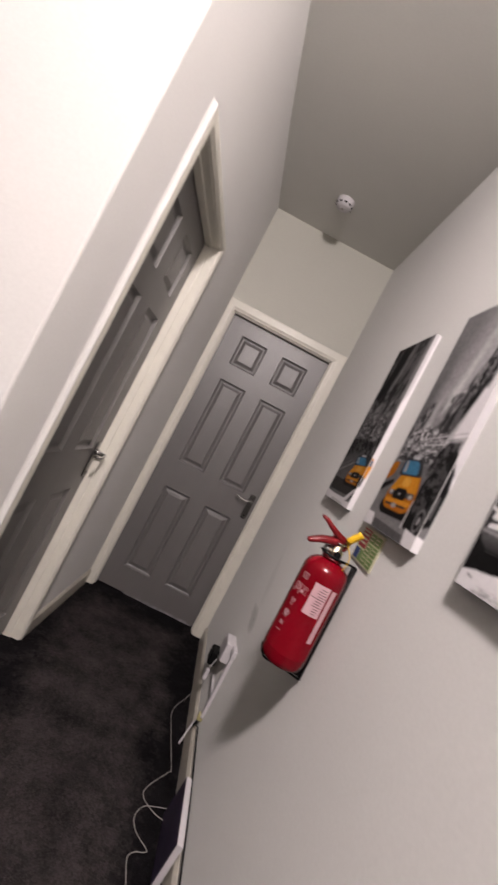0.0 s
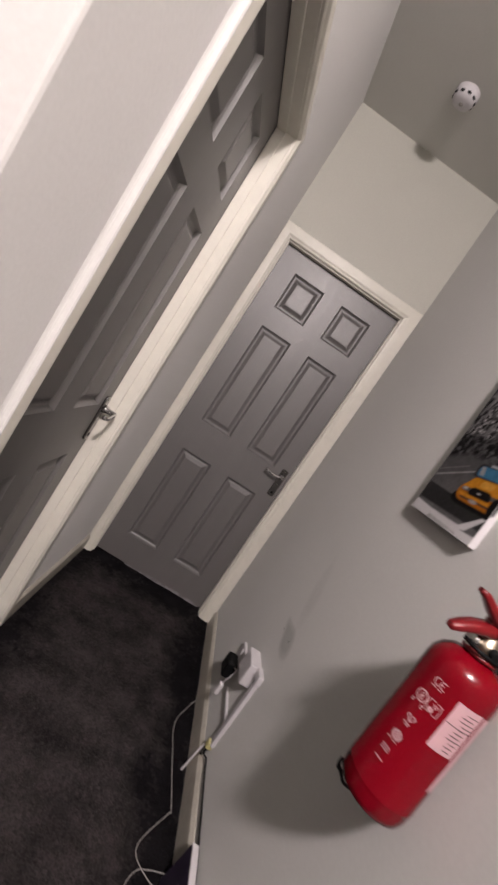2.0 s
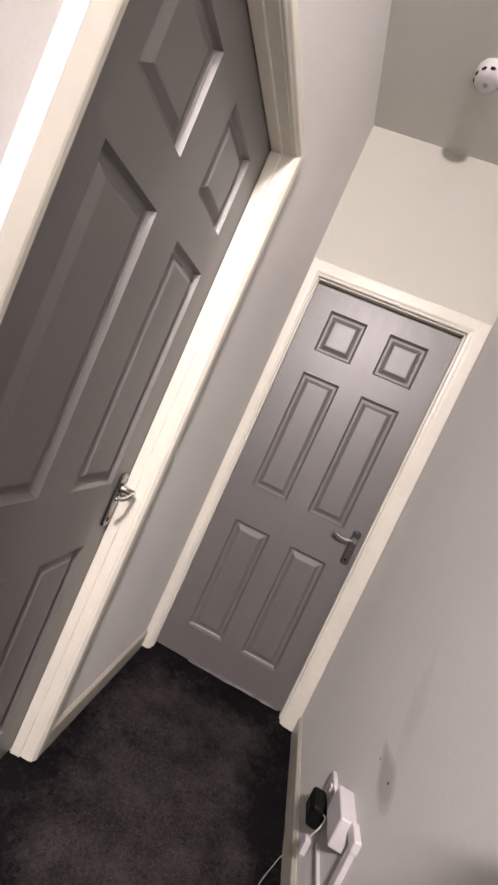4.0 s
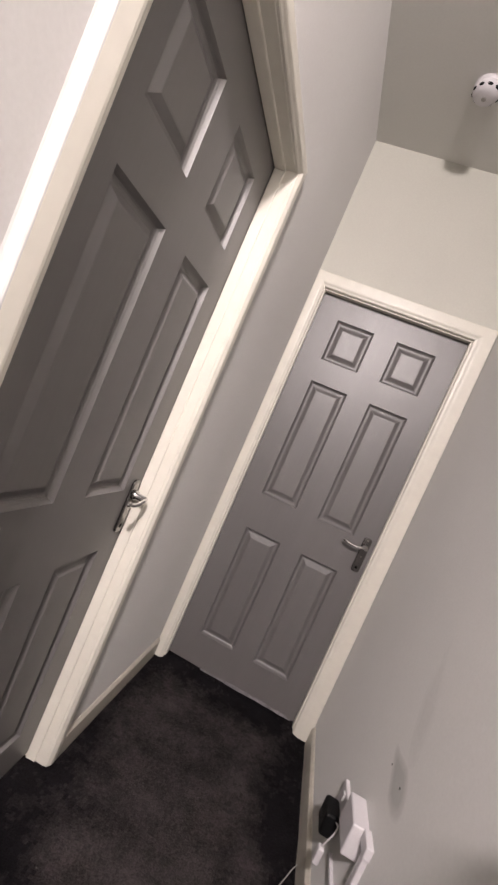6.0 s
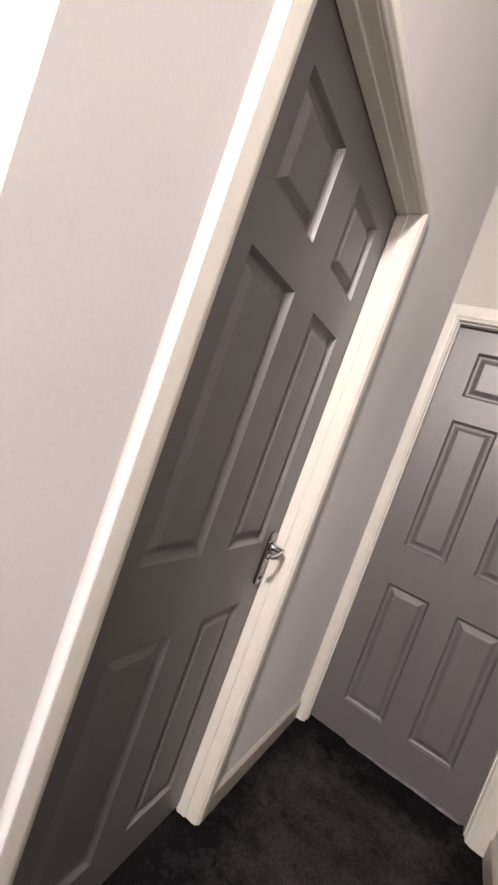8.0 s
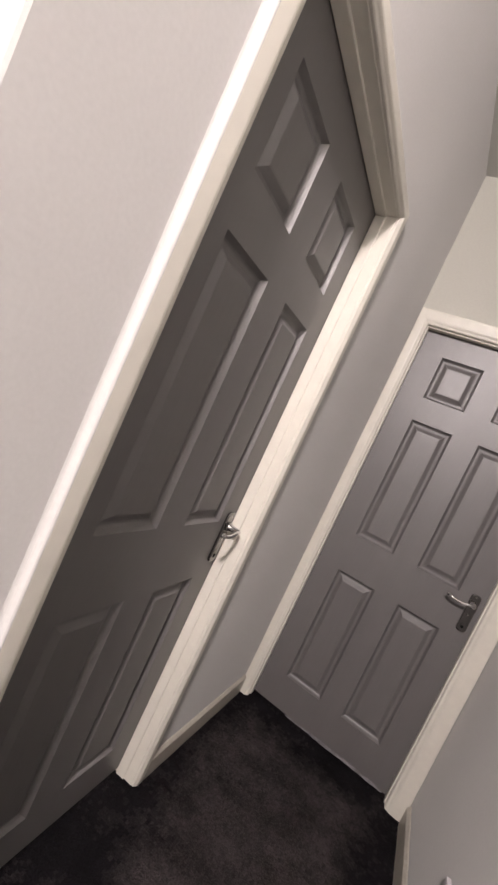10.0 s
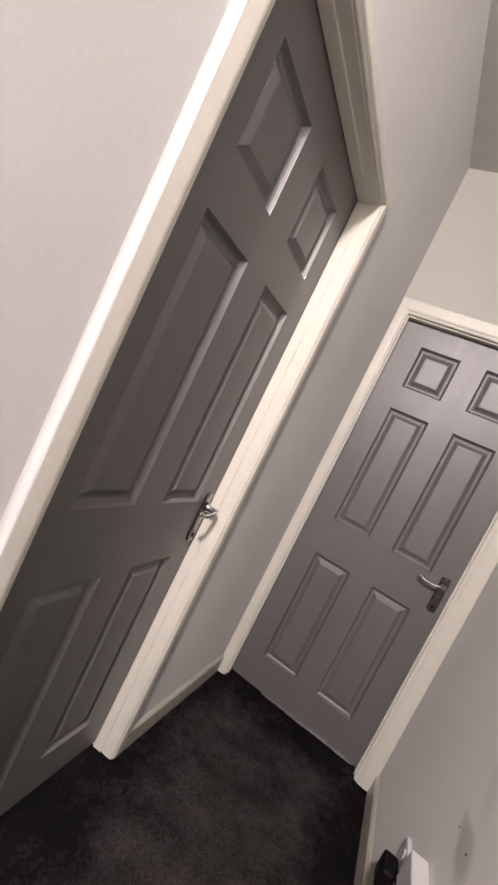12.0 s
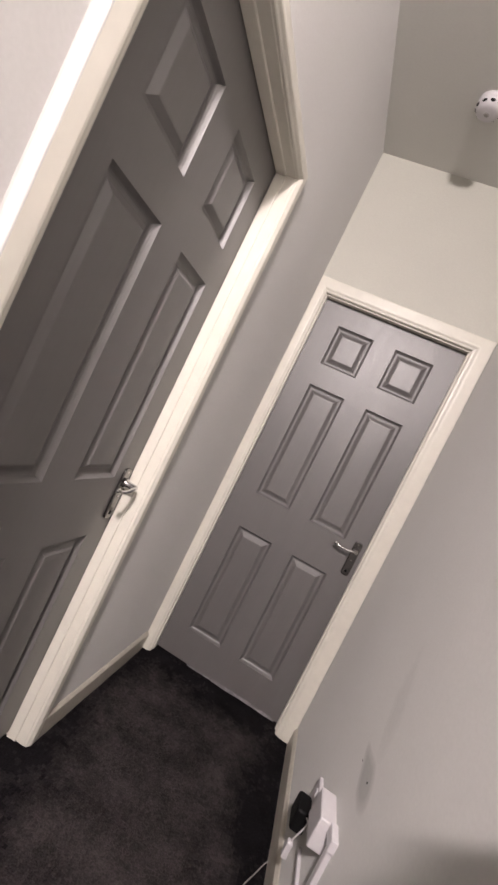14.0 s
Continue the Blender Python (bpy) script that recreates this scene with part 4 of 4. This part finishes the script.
# ---- smoke detector ----
det = lathe(bmesh.new(), [(0.050, 0.0), (0.050, -0.008), (0.047, -0.011), (0.047, -0.013), (0.0495, -0.015), (0.0495, -0.022), (0.046, -0.032), (0.040, -0.041), (0.028, -0.046), (0.012, -0.048), (0.002, -0.0485)], steps=48)
for f in det.faces:
    f.normal_flip()
detector = thing("smoke_detector", det, PLASTIC, (0.412, -0.420, CEIL), 0, "round white smoke detector on the ceiling", "smoke detector")
for k in range(10):
    a = 2 * math.pi * (k + 0.5) / 10
    slot = bmesh.new()
    bmesh.ops.create_uvsphere(slot, u_segments=12, v_segments=8, radius=1.0)
    for v in slot.verts:
        v.co = Vector((v.co.x * 0.004, v.co.y * 0.0095, v.co.z * 0.0052))
    bmesh.ops.transform(slot, matrix=Matrix.Rotation(a, 4, "Z") @ Matrix.Translation((0.0452, 0, -0.0305)) @ Matrix.Rotation(radians(28), 4, "Y"), verts=slot.verts[:])
    part("vent_slot", slot, HOLE_SHADE, detector)
part("test_button", lathe(bmesh.new(), [(0.009, -0.047), (0.009, -0.050), (0.007, -0.051)], steps=20), CABLE, detector)

# ---- sockets, plugs and trunking low on the right wall ----
wy = right_at(-0.87)
socket = thing("wall_socket", boxed((wy - 0.042, -0.932, 0.382), (wy + 0.002, -0.828, 0.468), 0.005, 3), PLASTIC, label="white plastic box socket on the wall", category="wall socket")
plate = thing("socket_plate", boxed((wy - 0.014, -0.756, 0.298), (wy + 0.004, -0.670, 0.383), 0.003), PLASTIC, label="white single socket plate holding a plug", category="wall socket")
part("rocker", boxed((wy - 0.018, -0.722, 0.350), (wy - 0.013, -0.708, 0.372), 0.001), PLASTIC, plate)
trunk = thing("cable_trunking", boxed((wy - 0.012, -0.980, 0.160), (wy + 0.004, -0.954, 0.472), 0.002), PLASTIC, label="white plastic cable trunking down to the skirting", category="cable trunking")
part("lid_line", boxed((wy - 0.0125, -0.9585, 0.165), (wy - 0.006, -0.9565, 0.468)), CABLE, trunk)
part("elbow", boxed((wy - 0.016, -0.986, 0.444), (wy + 0.003, -0.9305, 0.476), 0.003), PLASTIC, trunk)

# The black charger in the far socket, its lead and the hanging connector.
charger = thing("phone_charger", boxed((wy - 0.056, -0.778, 0.266), (wy - 0.013, -0.700, 0.336), 0.010, 3), BLACK, label="black plug-in charger in the wall socket", category="charger")
part("socket_hole", boxed((wy - 0.0575, -0.750, 0.290), (wy - 0.054, -0.725, 0.300), 0.001), HOLE_SHADE, charger)
lead = thing("charger_lead", tubed([(wy - 0.024, -0.776, 0.326), (wy - 0.022, -0.798, 0.332), (wy - 0.030, -0.812, 0.316), (wy - 0.038, -0.808, 0.285), (wy - 0.040, -0.802, 0.262)], 0.0022), PLASTIC, label="thin white charging lead hanging from a charger", category="cable")
part("connector", boxed((wy - 0.049, -0.814, 0.216), (wy - 0.032, -0.792, 0.264), 0.003), PLASTIC, lead)
thing("cable_trunking", boxed((wy - 0.010, -0.947, 0.238), (wy + 0.006, -0.785, 0.250), 0.002), PLASTIC, label="short white horizontal trunking beside the socket", category="cable trunking")

# Cable ends by the foot of the trunking.
clip = thing("cable_clip", boxed((wy - 0.020, -0.972, 0.138), (wy + 0.004, -0.948, 0.166), 0.004), material("aged_clip", (0.55, 0.50, 0.24), 0.5), label="yellowed plastic cable clip at the skirting", category="cable clip")
thing("black_cable", tubed([(wy - 0.006, -0.958, 0.142), (wy - 0.012, -0.976, 0.122), (wy - 0.004, -0.995, 0.128), (right_at(-1.05) - 0.004, -1.05, 0.124), (right_at(-1.2) - 0.004, -1.2, 0.128), (right_at(-1.4) - 0.004, -1.4, 0.130), (right_at(-1.65) - 0.004, -1.65, 0.118), (right_at(-1.9) - 0.005, -1.9, 0.100), (right_at(-2.3) - 0.005, -2.3, 0.103), (right_at(-2.9) - 0.005, -2.9, 0.100)], 0.0028), BLACK, label="thin black cable running along the skirting top", category="cable")
thing("black_cable", tubed([(wy - 0.012, -0.962, 0.138), (wy - 0.020, -0.976, 0.118), (wy - 0.020, -0.960, 0.108), (wy - 0.014, -0.950, 0.128)], 0.0026), BLACK, label="small loop of black cable at the skirting", category="cable")
thing("white_cable_end", tubed([(wy - 0.008, -0.930, 0.118), (wy - 0.022, -0.942, 0.090), (wy - 0.030, -0.950, 0.040), (wy - 0.036, -0.956, 0.008)], 0.0055, squash=0.7), PLASTIC, label="white cable end hanging over the skirting", category="cable")
thing("floor_cable", tubed([(0.868, -0.640, 0.03), (0.848, -0.664, 0.006), (0.797, -0.785, 0.006), (0.815, -0.93, 0.006), (0.845, -1.095, 0.006), (0.838, -1.115, 0.006), (0.770, -1.215, 0.006), (0.766, -1.262, 0.006), (0.812, -1.300, 0.008), (0.850, -1.316, 0.012)], 0.0014, smooth=10), CABLE, label="thin pale grey cable loose on the carpet", category="cable")
thing("floor_cable", tubed([(0.856, -1.278, 0.02), (0.815, -1.278, 0.008), (0.775, -1.293, 0.006), (0.752, -1.338, 0.006), (0.768, -1.384, 0.006), (0.816, -1.424, 0.006), (0.808, -1.436, 0.006), (0.779, -1.447, 0.006), (0.763, -1.474, 0.006), (0.780, -1.545, 0.006), (0.800, -1.640, 0.006), (0.830, -1.80, 0.006)], 0.0014, smooth=10), CABLE, label="thin pale grey cable looped on the carpet", category="cable")

# A small dark canvas leans on the skirting.
lean = bmesh.new()
box(lean, (-0.020, -0.240, 0.0), (0.0, 0.0, 0.152), 0.0015)
small = thing("leaning_canvas", lean, PLASTIC, label="small dark purple canvas with white edges leaning on the skirting", category="picture")
small.matrix_world = Matrix.Translation((0.870, -1.282, 0.003)) @ Matrix.Rotation(radians(5), 4, "Y")
part("print", boxed((-0.0212, -0.237, 0.003), (-0.0202, -0.003, 0.149)), PURPLE, small, "dark purple print")

# ---- marks on the right wall ----
SCUFFS = [material("scuff_tone", (0.560 * k, 0.553 * k, 0.534 * k), 0.7, vary=0.05, grain=90, bump=0.12, depth=0.001, blotch=7, matt=0.5) for k in (0.975, 0.95, 0.92, 0.89, 0.86, 0.83, 0.80, 0.76, 0.72, 0.68)]


def scuff(y0, z0, long, wide, tilt, point, tones, label, category):
    """A mark worn into the paint, darker by soft steps towards its middle; point: how far one end is drawn out."""
    bm, rings = bmesh.new(), []
    for n in range(len(tones) + 1):
        size = 1.0 - 0.62 * n / len(tones)
        ring = []
        for k in range(56):
            a = 2 * math.pi * k / 56
            pull = size * (1 + point * max(0, math.cos(a)) ** 7 + 0.06 * noise.noise(Vector((math.cos(a) * 2, math.sin(a) * 2, y0 * 9))))
            e, f = long * pull * math.cos(a), wide * pull * math.sin(a) * (1 - 0.45 * max(0, math.cos(a)))
            y, z = y0 + e * math.cos(tilt) - f * math.sin(tilt), z0 + e * math.sin(tilt) + f * math.cos(tilt)
            ring.append(bm.verts.new((right_at(y) - 0.00025 - 0.00004 * n, y, z)))
        rings.append(ring)
    for n, tone in enumerate(tones):
        for k in range(56):
            bm.faces.new((rings[n][k], rings[n][(k + 1) % 56], rings[n + 1][(k + 1) % 56], rings[n + 1][k])).material_index = tone
    bm.faces.new(rings[-1]).material_index = tones[-1]
    return thing("wall_patch", bm, SCUFFS, label=label, category=category, kind="structure")


MX = right_at(-0.95)
scar = scuff(-0.946, 0.622, 0.082, 0.056, 0.32, 0.25, (1, 3, 5, 6, 7, 8, 9, 9, 9), "darker oval paint scar with two screw holes", "wall mark")
scuff(-0.918, 0.820, 0.150, 0.048, 1.26, 0.2, (0, 0, 1, 1, 2, 2), "faint long smear worn into pale wall paint", "wall mark")
for y, z in ((-0.877, 0.617), (-0.965, 0.627)):
    part("screw_hole", lathe(bmesh.new(), [(0.003, 0.001), (0.003, -0.0012), (0.0015, -0.0016)], (MX, y, z), "x", 12), HOLE_SHADE, scar)

# Frayed carpet edge and grip strip at the end door.
random.seed(7)
bm = bmesh.new()
strip, n = [], 60
for k in range(n + 1):
    x = 0.28 + 0.50 * k / n
    fade = min(1, k / 25, (n - k) / 6)
    top = 0.018 + fade * (0.012 + 0.008 * noise.noise(Vector((x * 14, 1, 0))) + 0.007 * noise.noise(Vector((x * 60, 4, 0))))
    strip.append([bm.verts.new((x, 0.0185, 0.0)), bm.verts.new((x, 0.0225, top)), bm.verts.new((x, 0.030, top))])
for a, b in zip(strip, strip[1:]):
    for k in range(2):
        bm.faces.new((a[k], b[k], b[k + 1], a[k + 1]))
thing("trim", bm, material("frayed_backing", (0.22, 0.21, 0.22), 0.9, vary=0.6, grain=300, bump=0.6, depth=0.003, blotch=30), label="pale frayed draught strip under the end door", category="threshold", kind="structure")
